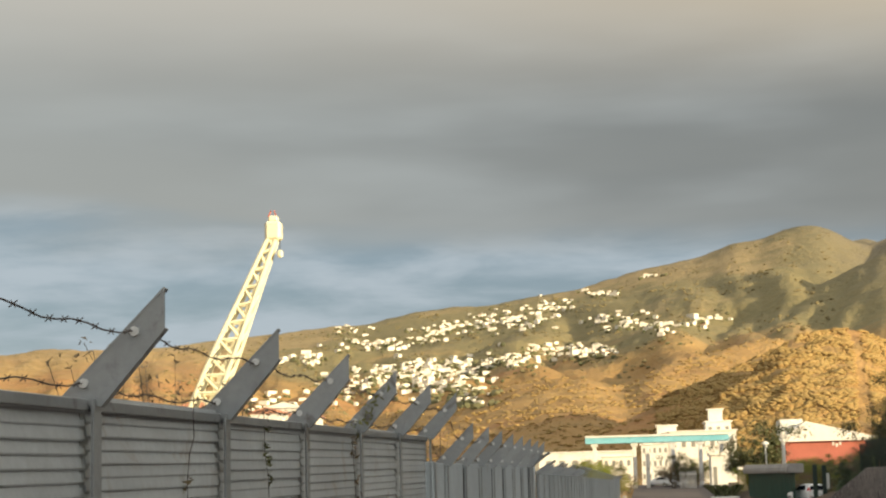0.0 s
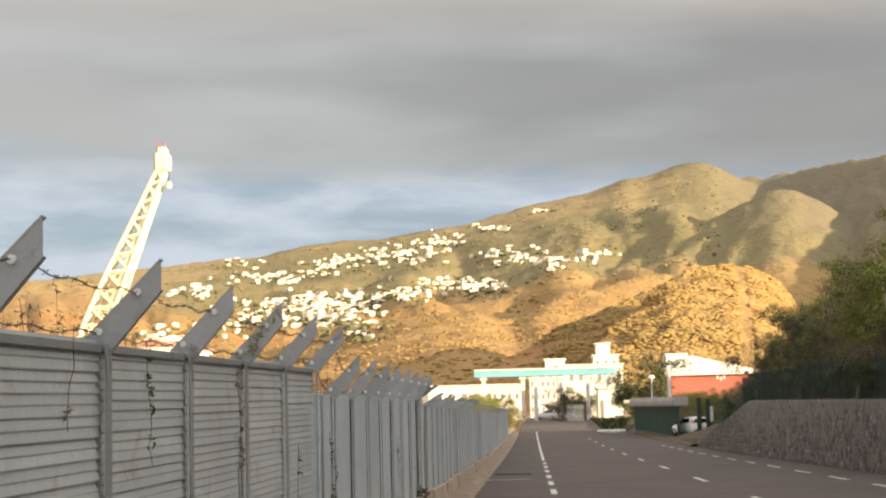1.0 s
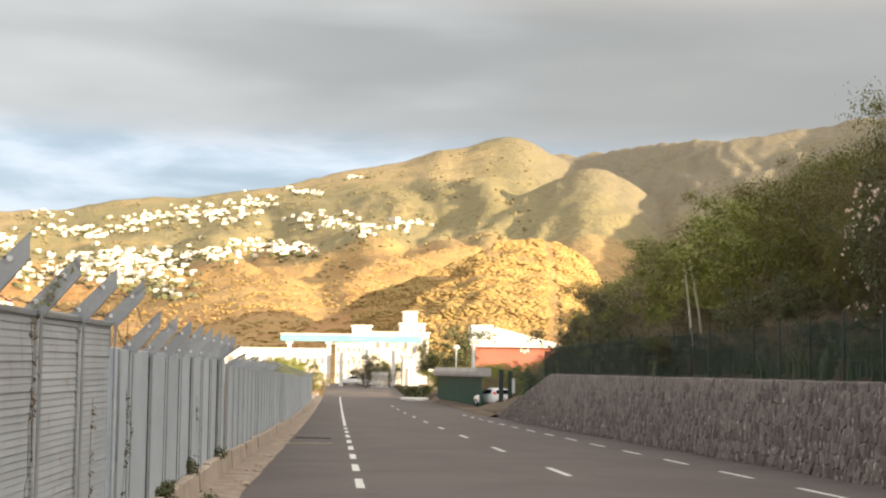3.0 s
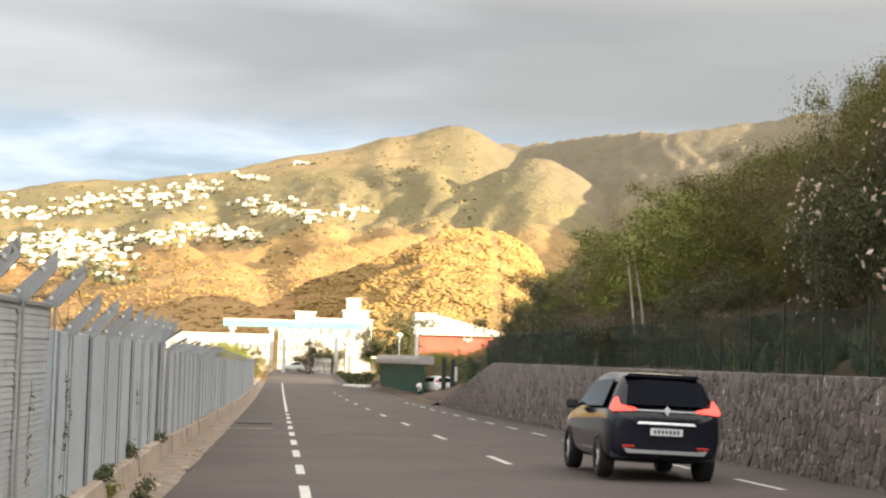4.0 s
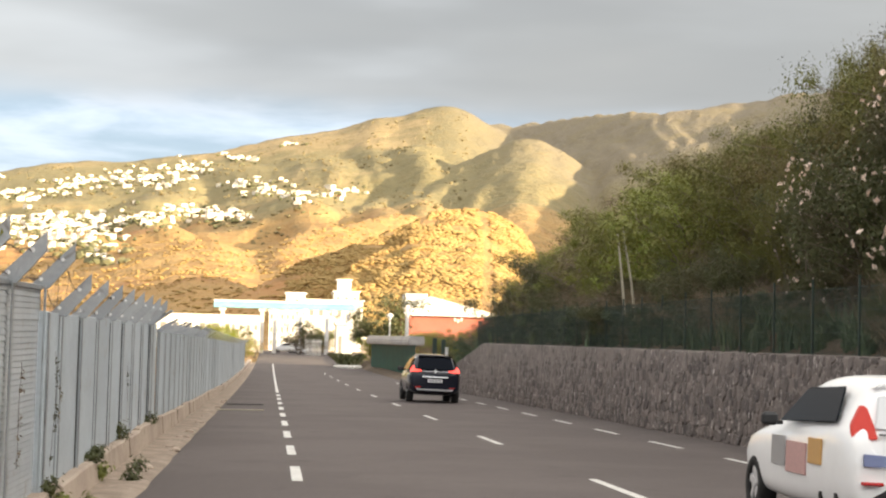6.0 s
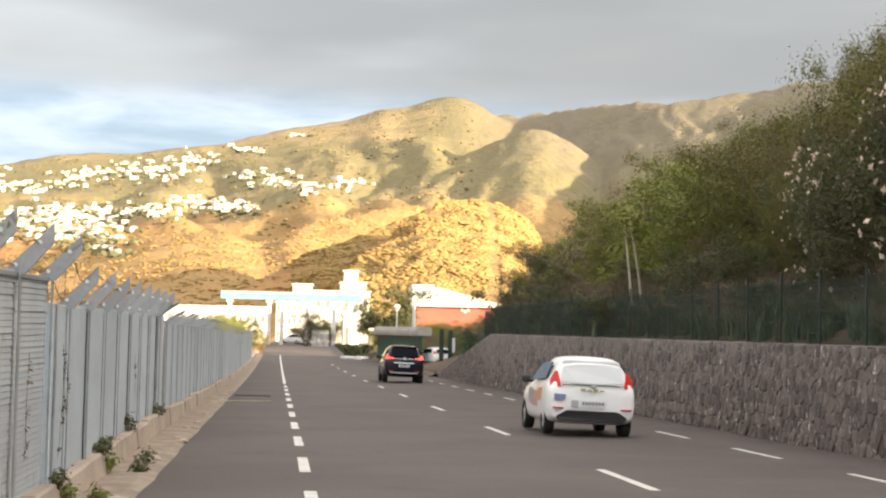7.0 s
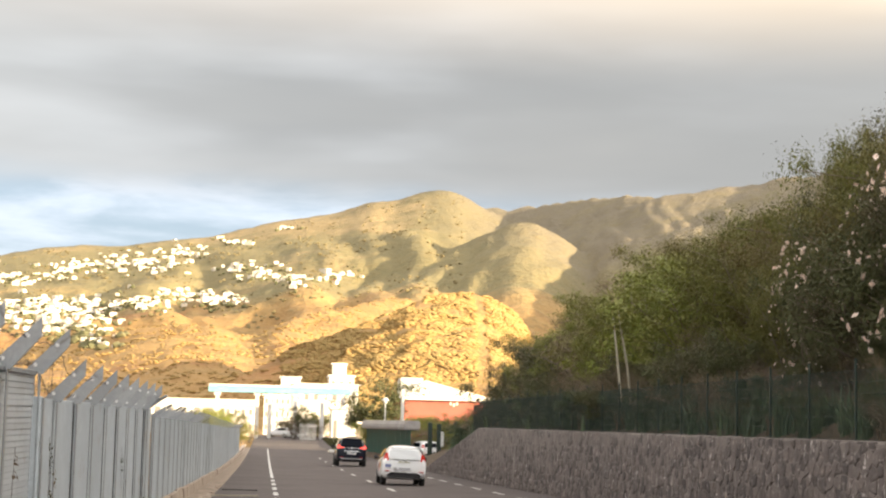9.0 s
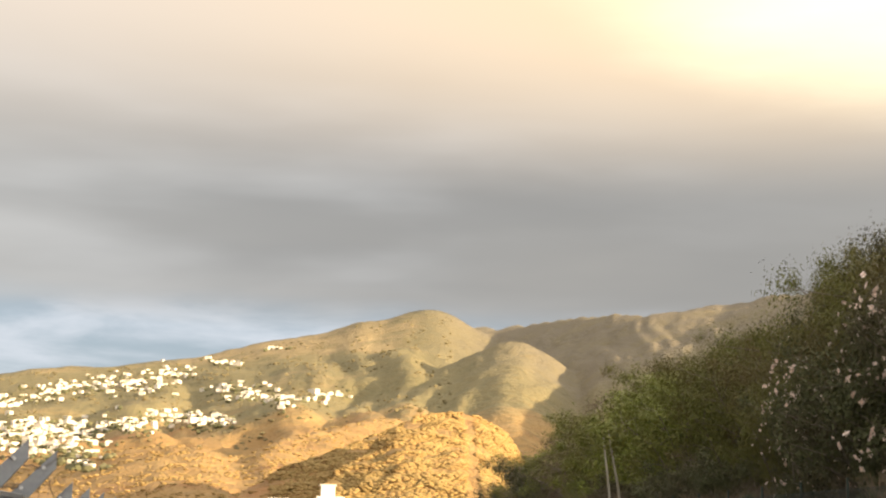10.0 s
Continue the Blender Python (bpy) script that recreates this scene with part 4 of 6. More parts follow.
def loft(name, sections, mat, parent, label="", close=True):
    """A body from cross sections: (y, [(half width, z), ...]) from sill to roof, mirrored left to right."""
    bm = bmesh.new()
    rings = []
    for y, pts in sections:
        ring = [bm.verts.new((-w, y, z)) for w, z in pts] + [bm.verts.new((w, y, z)) for w, z in reversed(pts)]
        rings.append(ring)
    n = len(rings[0])
    for a, b in zip(rings, rings[1:]):
        for i in range(n - 1):
            bm.faces.new((a[i], a[i + 1], b[i + 1], b[i]))
        bm.faces.new((a[n - 1], a[0], b[0], b[n - 1]))
    if close:
        bm.faces.new(rings[0]), bm.faces.new(rings[-1][::-1])
    bmesh.ops.recalc_face_normals(bm, faces=bm.faces[:])
    ob = part(name, bm, mat, parent, label, smooth=True)
    mod = ob.modifiers.new("round", "SUBSURF")
    mod.levels = mod.render_levels = 2
    return ob


def slab_on(name, pts, depth, mat, parent, label="", bevel=0.01):
    """A thin rounded plate from an outline (x, z), facing the rear, its back at the given y."""
    bm = bmesh.new()
    y0, y1 = depth
    a = [bm.verts.new((x, y0(x, z) if callable(y0) else y0, z)) for x, z in pts]
    b = [bm.verts.new((x, (y0(x, z) if callable(y0) else y0) + y1, z)) for x, z in pts]
    bm.faces.new(a), bm.faces.new(b[::-1])
    n = len(pts)
    for i in range(n):
        bm.faces.new((a[i], b[i], b[(i + 1) % n], a[(i + 1) % n]))
    bmesh.ops.recalc_face_normals(bm, faces=bm.faces[:])
    bmesh.ops.bevel(bm, geom=bm.edges[:], offset=bevel, segments=2, affect="EDGES")
    return part(name, bm, mat, parent, label)


def wheel(parent, x, y, r, wide, out):
    bm = bmesh.new()
    prof = [(r * 0.62, -wide / 2), (r * 0.93, -wide / 2), (r, -wide * 0.32), (r, wide * 0.32), (r * 0.93, wide / 2), (r * 0.62, wide / 2)]
    seg = 28
    rings = [[bm.verts.new((h, q * math.cos(6.2832 * k / seg), q * math.sin(6.2832 * k / seg))) for q, h in prof] for k in range(seg)]
    for a, b in zip(rings, rings[1:] + rings[:1]):
        for i in range(6):
            bm.faces.new((a[i], a[(i + 1) % 6], b[(i + 1) % 6], b[i]))
    bmesh.ops.recalc_face_normals(bm, faces=bm.faces[:])
    w = mesh_ob("wheel", bm, TYRE, parent, True)
    w.matrix_basis = pose(x, y, r)
    bm = bmesh.new()
    face = out * wide * 0.34
    for k in range(5):
        a = 6.2832 * k / 5
        m = Matrix.Rotation(a, 4, "X")
        box(bm, face - 0.015, face + 0.015, -0.04, 0.04, 0.03, r * 0.62, 0.006, m)
    bmesh.ops.create_cone(bm, cap_ends=True, segments=16, radius1=0.06, radius2=0.05, depth=0.05, matrix=Matrix.Translation((face, 0, 0)) @ Matrix.Rotation(radians(90), 4, "Y"))
    bmesh.ops.create_cone(bm, cap_ends=True, segments=24, radius1=r * 0.62, radius2=r * 0.62, depth=0.02, matrix=Matrix.Translation((face - out * 0.07, 0, 0)) @ Matrix.Rotation(radians(90), 4, "Y"))
    rim = part("rim", bm, RIM, w, "silver alloy rim")
    return w


def plate_with_bars(car, y, z, half, high):
    plate = slab_on("number_plate", [(-half, z), (half, z), (half, z + high), (-half, z + high)], (y, 0.012), PLATE, car, "white number plate with dark bars", 0.003)
    bm = bmesh.new()
    for k in range(7):
        x = -half * 0.72 + k * half * 0.24
        box(bm, x - half * 0.075, x + half * 0.075, y - 0.005, y + 0.002, z + high * 0.25, z + high * 0.75)
    part("bars", bm, INK, plate)


def make_suv():
    """A large dark family car, seen from behind; its rear axle is at y = 0."""
    car = empty("suv")
    k = 1.0
    def sec(y, w, sill, belt, roof, wr, shoulder=0.0):
        return (y, [(w * 0.80, sill), (w * 0.97, sill + 0.06), (w, sill + 0.30), (w + 0.005, (sill + belt) / 2 + 0.12), (w * 0.985, belt - 0.05), (w * 0.955, belt), (wr + (w * 0.95 - wr) * 0.45, (belt + roof) / 2), (wr, roof - 0.10), (wr * 0.86, roof - 0.02), (wr * 0.4, roof)])
    loft("body", [sec(-0.83, 0.80, 0.44, 0.93, 0.98, 0.70), sec(-0.80, 0.86, 0.36, 0.99, 1.12, 0.72), sec(-0.62, 0.915, 0.28, 1.06, 1.36, 0.70), sec(-0.40, 0.935, 0.26, 1.07, 1.60, 0.67), sec(-0.15, 0.94, 0.25, 1.06, 1.66, 0.66),
                  sec(0.6, 0.94, 0.24, 1.04, 1.69, 0.67), sec(1.5, 0.94, 0.24, 1.01, 1.68, 0.67), sec(2.1, 0.93, 0.24, 0.99, 1.56, 0.66), sec(2.75, 0.92, 0.26, 0.98, 1.10, 0.68), sec(3.4, 0.90, 0.28, 0.92, 0.98, 0.68), sec(3.75, 0.82, 0.32, 0.78, 0.82, 0.62), sec(3.86, 0.68, 0.38, 0.66, 0.70, 0.5)], NAVY, car)
    rear = lambda x, z: -0.87 - 0.02 * (1 - (x / 0.9) ** 2) + (z - 1.15) * 0.92
    slab_on("rear_window", [(-0.66, 1.15), (0.66, 1.15), (0.58, 1.50), (0.3, 1.535), (-0.3, 1.535), (-0.58, 1.50)], (rear, 0.03), TINT, car, "dark tinted rear window")
    slab_on("spoiler", [(-0.62, 1.575), (0.62, 1.575), (0.55, 1.625), (-0.55, 1.625)], (lambda x, z: -0.50, 0.25), NAVY, car)
    for s in (-1, 1):
        slab_on("tail_light", [(s * 0.46, 1.065), (s * 0.86, 1.035), (s * 0.90, 1.08), (s * 0.86, 1.16), (s * 0.79, 1.26), (s * 0.765, 1.26), (s * 0.73, 1.145), (s * 0.50, 1.11)], (lambda x, z: -0.865 + 0.32 * max(0, abs(x) - 0.6) ** 1.3 + max(0.0, z - 1.02) * 0.62, 0.07), TAIL_LIT, car, "lit red tail light")
        bm = bmesh.new()
        box(bm, s * 0.60 - 0.10, s * 0.60 + 0.10, -0.885, -0.85, 0.50, 0.545, 0.01)
        part("reflector", bm, REFLECTOR, car, "red bumper reflector")
        slab = slab_on("side_window", [(-0.35, 1.10), (1.9, 1.08), (1.45, 1.50), (-0.15, 1.53)], (0.0, 0.02), TINT, car)
        slab.matrix_basis = Matrix.Translation((s * 0.935, 0, 0)) @ Matrix(((0, s * 1.0, -0.0, 0), (1, 0, 0, 0), (0, 0, 1, 0), (0, 0, 0, 1))) if s < 0 else Matrix.Translation((0.915, 0, 0)) @ Matrix(((0, 1, 0, 0), (1, 0, 0, 0), (0, 0, 1, 0), (0, 0, 0, 1)))
        for v in slab.data.vertices:  # the glass leans in towards the roof
            v.co.y -= (v.co.z - 1.08) * 0.50 * (1 if s > 0 else 1)
        bm = bmesh.new()
        box(bm, s * 1.05 - 0.10, s * 1.05 + 0.10, 1.85, 1.98, 1.03, 1.20, 0.035)
        box(bm, s * 0.95 - 0.05, s * 0.95 + 0.05, 1.88, 1.94, 1.05, 1.10, 0.01)
        part("mirror", bm, PLASTIC, car, "black door mirror")
    slab_on("chrome_strip", [(-0.48, 0.862), (0.48, 0.862), (0.45, 0.902), (-0.45, 0.902)], (lambda x, z: -0.90 + (z - 0.845) * 0.5, 0.03), CHROME, car, "chrome strip over the plate")
    slab_on("light_bar", [(-0.48, 1.06), (0.48, 1.06), (0.48, 1.085), (-0.48, 1.085)], (-0.86, 0.03), CHROME, car, "thin chrome strip between the lights", 0.004)
    bm = bmesh.new()
    m = Matrix.Rotation(radians(45), 4, "Y")
    box(bm, -0.055, 0.055, -0.012, 0.012, -0.055, 0.055, 0.008, Matrix.Translation((0, -0.88, 1.075)) @ Matrix.Diagonal((0.8, 1, 1, 1)) @ m)
    part("badge", bm, CHROME, car, "plain chrome badge")
    plate_with_bars(car, -0.90, 0.70, 0.26, 0.11)
    slab_on("lower_bumper", [(-0.84, 0.34), (0.84, 0.34), (0.88, 0.56), (0.66, 0.60), (-0.66, 0.60), (-0.88, 0.56)], (lambda x, z: -0.865 + 0.16 * (x / 0.9) ** 4, 0.10), PLASTIC, car, "black plastic lower bumper", 0.02)
    slab_on("skid_plate", [(-0.62, 0.42), (0.62, 0.42), (0.68, 0.50), (0.52, 0.475), (-0.52, 0.475), (-0.68, 0.50)], (-0.885, 0.05), SKID, car, "silver skid plate", 0.008)
    for x, y, s in ((-0.82, 0, -1), (0.82, 0, 1), (-0.82, 2.88, -1), (0.82, 2.88, 1)):
        wheel(car, x, y, 0.37, 0.24, s)
    return tagged(car, "dark blue-black family car with lit tail lights driving away", "car")


def make_hatchback(name, label, tail, glass, marked=False):
    car = empty(name)
    def sec(y, w, sill, belt, roof, wr):
        return (y, [(w * 0.78, sill), (w * 0.96, sill + 0.05), (w, sill + 0.26), (w + 0.005, (sill + belt) / 2 + 0.12), (w * 0.98, belt - 0.05), (w * 0.94, belt), (wr + (w * 0.93 - wr) * 0.42, (belt + roof) / 2), (wr, roof - 0.10), (wr * 0.84, roof - 0.025), (wr * 0.4, roof)])
    loft("body", [sec(-0.64, 0.74, 0.36, 0.70, 0.78, 0.64), sec(-0.62, 0.80, 0.30, 0.84, 0.93, 0.66), sec(-0.57, 0.835, 0.27, 0.90, 1.06, 0.65), sec(-0.44, 0.855, 0.24, 0.95, 1.30, 0.60), sec(-0.34, 0.862, 0.22, 0.98, 1.42, 0.58), sec(-0.2, 0.865, 0.22, 0.99, 1.45, 0.58), sec(0.0, 0.865, 0.21, 0.98, 1.465, 0.57),
                  sec(0.6, 0.865, 0.20, 0.95, 1.48, 0.58), sec(1.2, 0.86, 0.20, 0.92, 1.45, 0.58), sec(1.75, 0.86, 0.20, 0.90, 1.28, 0.58), sec(2.35, 0.85, 0.22, 0.88, 0.96, 0.60), sec(2.9, 0.82, 0.26, 0.80, 0.85, 0.58), sec(3.2, 0.72, 0.32, 0.66, 0.70, 0.5)], WHITE_PAINT, car)
    rear = lambda x, z: -0.645 - 0.04 * (1 - (x / 0.8) ** 2) + max(0.0, z - 0.86) * 0.48
    slab_on("rear_window", [(-0.62, 0.99), (-0.3, 0.965), (0.3, 0.965), (0.62, 0.99), (0.56, 1.27), (0.3, 1.315), (-0.3, 1.315), (-0.56, 1.27)], (rear, 0.03), glass, car, "rear window reflecting the bright sky")
    slab_on("spoiler", [(-0.58, 1.335), (0.58, 1.335), (0.5, 1.40), (-0.5, 1.40)], (lambda x, z: -0.40, 0.22), WHITE_PAINT, car, "", 0.02)
    for s in (-1, 1):
        slab_on("tail_light", [(s * 0.61, 0.90), (s * 0.81, 0.87), (s * 0.80, 1.02), (s * 0.71, 1.19), (s * 0.665, 1.18), (s * 0.63, 1.02)], (lambda x, z: -0.655 + 0.7 * max(0, abs(x) - 0.62) + max(0.0, z - 0.90) * 0.52, 0.07), tail, car, "tall red tail light")
        bm = bmesh.new()
        box(bm, s * 0.66 - 0.10, s * 0.66 + 0.10, -0.70, -0.64, 0.50, 0.53, 0.008)
        part("reflector", bm, REFLECTOR, car, "thin red bumper reflector")
        bm = bmesh.new()
        box(bm, s * 0.97 - 0.085, s * 0.97 + 0.085, 1.50, 1.60, 0.93, 1.06, 0.03)
        box(bm, s * 0.88 - 0.05, s * 0.88 + 0.05, 1.52, 1.57, 0.94, 0.98, 0.01)
        part("mirror", bm, PLASTIC, car, "black door mirror")
        slab = slab_on("side_window", [(-0.15, 1.02), (1.55, 0.98), (1.15, 1.32), (0.1, 1.35)], (0.0, 0.02), TINT, car)
        for v in slab.data.vertices:
            y, d, z = v.co.x, v.co.y, v.co.z
            v.co = (s * (0.845 - (z - 0.98) * 0.52 + d), y, z)
    slab_on("lower_bumper", [(-0.62, 0.27), (0.62, 0.27), (0.70, 0.36), (0.50, 0.475), (-0.50, 0.475), (-0.70, 0.36)], (lambda x, z: -0.70 + 0.10 * (x / 0.8) ** 4, 0.10), PLASTIC, car, "black lower bumper panel", 0.02)
    bm = bmesh.new()
    bmesh.ops.create_uvsphere(bm, u_segments=14, v_segments=8, radius=0.05, matrix=Matrix.Translation((0, -0.705, 0.915)) @ Matrix.Diagonal((1.2, 0.3, 0.7, 1)))
    part("badge", bm, SKID, car, "plain oval badge")
    plate_with_bars(car, -0.725, 0.555, 0.26, 0.11)
    if marked:
        hatch_marks(car)
    for x, y, s in ((-0.75, 0, -1), (0.75, 0, 1), (-0.75, 2.49, -1), (0.75, 2.49, 1)):
        wheel(car, x, y, 0.30, 0.195, s)
    return tagged(car, label, "car")


def hatch_marks(car):
    slab_on("sticker", [(-0.74, 0.66), (-0.54, 0.66), (-0.52, 0.76), (-0.74, 0.77)], (lambda x, z: -0.70 + 0.30 * max(0, abs(x) - 0.6), 0.03), STICKER, car, "blue-grey sticker on the bumper", 0.006)
    for k in range(4):
        bm = bmesh.new()
        high = 0.03 if k % 2 else 0.05
        box(bm, -0.24 + k * 0.12, -0.15 + k * 0.12, -0.712, -0.69, 0.83, 0.83 + high)
        part("lettering", bm, OLIVE_DECAL, car, "illegible olive lettering bar")
    slab_on("sticker", [(-0.42, 0.53), (-0.28, 0.53), (-0.28, 0.66), (-0.42, 0.66)], (lambda x, z: -0.722, 0.02), SKID, car, "dark grey sticker beside the plate", 0.006)
    # thin black slab draws the shade line of the tailgate's crease
    slab_on("tailgate_seam", [(-0.60, 0.935), (0.60, 0.935), (0.60, 0.95), (-0.60, 0.95)], (lambda x, z: -0.70 + 0.05 * (x / 0.6) ** 2, 0.03), PLASTIC, car, "dark crease line under the rear window", 0.003)
    for y0, y1, z0, z1, mat, label in ((0.15, 0.55, 0.62, 0.86, ORANGE_DECAL, "orange decal on the side"), (0.62, 1.25, 0.50, 0.80, PINK_DECAL, "faded pink decal on the door"), (1.3, 1.75, 0.55, 0.84, SKID, "grey decal on the door")):
        bm = bmesh.new()
        box(bm, -0.880, -0.866, y0, y1, z0, z1, 0.003)
        part("decal", bm, mat, car, label)


suv = make_suv()
suv.scale = (1.08, 1.06, 1.13)
hatch = make_hatchback("hatchback", "white hatchback with stickers driving away", TAIL_DIM, SKY_GLASS, True)
hatch.scale = (1.04, 1.04, 1.09)

# ---- the yard, gate and buildings at the road's end ----
def at(az, y):
    return y * math.tan(radians(az))


def up(el, y, az=0.0):
    return 1.65 + y / math.cos(radians(az)) * math.tan(radians(el))


def simple_box(name, x0, x1, y0, y1, z0, z1, mat, parent, label="", bevel=0.03):
    bm = bmesh.new()
    box(bm, x0, x1, y0, y1, z0, z1, bevel)
    return part(name, bm, mat, parent, label)


# green sheet gate, set at an angle, under a grey canopy
gate = tagged(empty("sheet_gate"), "dark green corrugated sheet gate under a grey canopy", "gate")
ga, gb = Vector((at(3.43, 165), 165, 0)), Vector((at(4.92, 134), 134, 0))
d = (gb - ga).normalized()
n_sheet = 10
for k in range(n_sheet):
    a, b = ga + (gb - ga) * (k / n_sheet), ga + (gb - ga) * ((k + 1) / n_sheet)
    bm = bmesh.new()
    lo_a, lo_b = 0.93 - 0.70 * k / n_sheet, 0.93 - 0.70 * (k + 1) / n_sheet
    hi_a, hi_b = 3.15 - 0.35 * k / n_sheet, 3.15 - 0.35 * (k + 1) / n_sheet
    q = Vector((-d.y, d.x, 0)) * 0.06
    pts = []
    for j in range(9):
        t = j / 8
        p = a.lerp(b, t * 0.985) + q * (0.5 if j % 2 else -0.5)
        pts.append((bm.verts.new((p.x, p.y, lo_a + (lo_b - lo_a) * t)), bm.verts.new((p.x, p.y, hi_a + (hi_b - hi_a) * t))))
    for (a0, a1), (b0, b1) in zip(pts, pts[1:]):
        bm.faces.new((a0, b0, b1, a1))
    bmesh.ops.solidify(bm, geom=bm.faces[:], thickness=0.02)
    part("sheet", bm, GREEN_SHEET, gate)
bm = bmesh.new()
side = Vector((0.9, 0.35, 0))
prof = [(-0.5, 0.0), (-0.55, 0.35), (-0.3, 0.75), (0.9, 0.75), (0.9, 0.0)]
ends = [[bm.verts.new((p.x + u * 0.9, p.y - 0.35 * abs(u), z + v * s)) for u, v in prof] for p, z, s in ((ga - d * 0.8, 3.1, 1.1), (gb - d * 1.0, 2.78, 1.0))]
for i in range(5):
    bm.faces.new((ends[0][i], ends[1][i], ends[1][(i + 1) % 5], ends[0][(i + 1) % 5]))
bm.faces.new(ends[0][::-1]), bm.faces.new(ends[1])
bmesh.ops.recalc_face_normals(bm, faces=bm.faces[:])
bmesh.ops.bevel(bm, geom=bm.edges[:], offset=0.08, segments=2, affect="EDGES")
part("canopy", bm, GREY_ROOF, gate, "weathered grey canopy")

# dirt strip that lifts the gate's foot above the road
bm = bmesh.new()
rows = []
for y in np.linspace(104, 245, 60):
    z = road_z(y)
    h = lerp(y, [(104, 0.05), (134, 0.05), (165, 0.45), (200, 0.9), (245, 0.6)])
    rows.append([bm.verts.new((x + 0.15 * noise.noise(Vector((y * 0.4, x, 2))), y, z + hh + 0.06 * noise.noise(Vector((x, y * 0.7, 0))))) for x, hh in ((9.4, 0.0), (9.75, 0.16), (10.3, h * 0.8 + 0.1), (12.0, h + 0.12), (18.0, h + 0.35), (40, h + 1.0))])
for a, b in zip(rows, rows[1:]):
    for i in range(5):
        bm.faces.new((a[i], a[i + 1], b[i + 1], b[i]))
tagged(mesh_ob("yard", bm, EARTH, smooth=True), "dusty brown yard and verge beside the road", "yard", kind="structure")


def yard_z(x, y):
    return road_z(y) + lerp(y, [(104, 0.05), (134, 0.05), (165, 0.45), (200, 0.9), (245, 0.6)]) * lerp(x, [(9.4, 0), (10.3, 0.8), (12, 1), (40, 1)]) + lerp(x, [(9.4, 0), (10.3, 0.1), (12, 0.12), (18, 0.35), (40, 1.0)])


# dark gate posts beside the parked car
gate_posts = tagged(empty("gate_posts"), "dark green steel gate posts at the yard entrance", "gate")
for az, top in ((5.55, 1.0), (5.85, 0.95)):
    y = 124
    x = at(az, y)
    simple_box("post", x - 0.16, x + 0.16, y - 0.12, y + 0.12, road_z(y) - 0.1, up(top * 0.75, y), MESH_GREEN, gate_posts)
y = 124
simple_box("notice", at(5.95, y) - 0.1, at(5.95, y) + 0.12, y - 0.15, y - 0.11, up(-0.05, y), up(0.45, y), PALE_METAL, gate_posts, "small white notice board")

parked = make_hatchback("parked_hatchback", "white hatchback parked in the yard", TAIL_DIM, TINT)
parked.matrix_world = pose(at(5.5, 134.5), 134.5, yard_z(12.9, 134.5) + 0.02, 0, 0, 22)

# white gate pillar building, low wall and agave bed
pillar = tagged(empty("gate_lodge"), "white rendered gate lodge with a flat roof", "lodge")
y = 225
simple_box("wall", at(2.23, y), at(2.76, y), y, y + 6, road_z(y) - 0.2, up(1.12, y), WHITE_WALL, pillar)
simple_box("roof", at(2.17, y), at(2.82, y), y - 0.4, y + 6.4, up(1.12, y), up(1.22, y), ROOF_PALE, pillar, "pale flat roof slab")
simple_box("door", at(2.30, y), at(2.42, y), y - 0.06, y - 0.003, road_z(y) - 0.1, up(0.75, y), WINDOW_DARK, pillar)
low = tagged(empty("yard_wall"), "low brown rendered wall with a pale coping", "wall")
simple_box("wall", at(2.85, 200), at(3.4, 182), 183, 183.5, road_z(183) - 0.2, up(0.62, 183), CONCRETE, low)
simple_box("coping", at(2.82, 200), at(3.42, 182), 182.9, 183.6, up(0.62, 183), up(0.72, 183), ROOF_PALE, low, "pale coping")

# agave-like plants in a raised bed by the kerb
bed = tagged(empty("planted_bed"), "pale kerbed bed with spiky dark plants", "planter")
y0 = 178.0
bm = bmesh.new()
for k in range(14):
    a0, a1 = 3.1416 * k / 13, 3.1416 * (k + 1) / 13
    rod(bm, (8.2 + 1.3 * math.cos(a0), y0 - 7 * math.sin(a0) * 0.9, road_z(y0) + 0.05), (8.2 + 1.3 * math.cos(a1), y0 - 7 * math.sin(a1) * 0.9, road_z(y0) + 0.05), 0.2, seg=8)
part("kerb", bm, WHITE_WALL, bed, "pale curved kerb")
vs, fs = [], []
r = random.Random(8)
for k in range(120):
    cx, cy, a, l = r.uniform(7.2, 9.2), r.uniform(y0 - 4.5, y0 + 4), r.uniform(0, 6.28), r.uniform(0.7, 1.7)
    dx, dy, base = math.cos(a), math.sin(a), len(vs)
    z = road_z(y0) + 0.15
    vs += [(cx - dy * 0.08, cy + dx * 0.08, z), (cx + dy * 0.08, cy - dx * 0.08, z), (cx + dx * l * 0.5, cy + dy * l * 0.5, z + l * 0.75), (cx + dx * l, cy + dy * l, z + l * 0.8)]
    fs += [(base, base + 1, base + 2), (base + 1, base + 3, base + 2)]
tagged(new("foliage", data_mesh("foliage", vs, fs, LEAF_DARK)), kind="stuff").parent = bed

# pale blue gantry over the road
gantry = tagged(empty("gantry"), "pale blue steel gantry spanning the road end", "gantry")
y = 258
simple_box("beam", at(-1.9, y), at(2.85, y), y - 0.8, y + 0.8, up(1.60, y), up(1.80, y), BLUE_STEEL, gantry)
simple_box("top_rail", at(-1.9, y), at(2.85, y), y - 1.0, y + 1.0, up(1.80, y), up(1.86, y), WHITE_WALL, gantry)
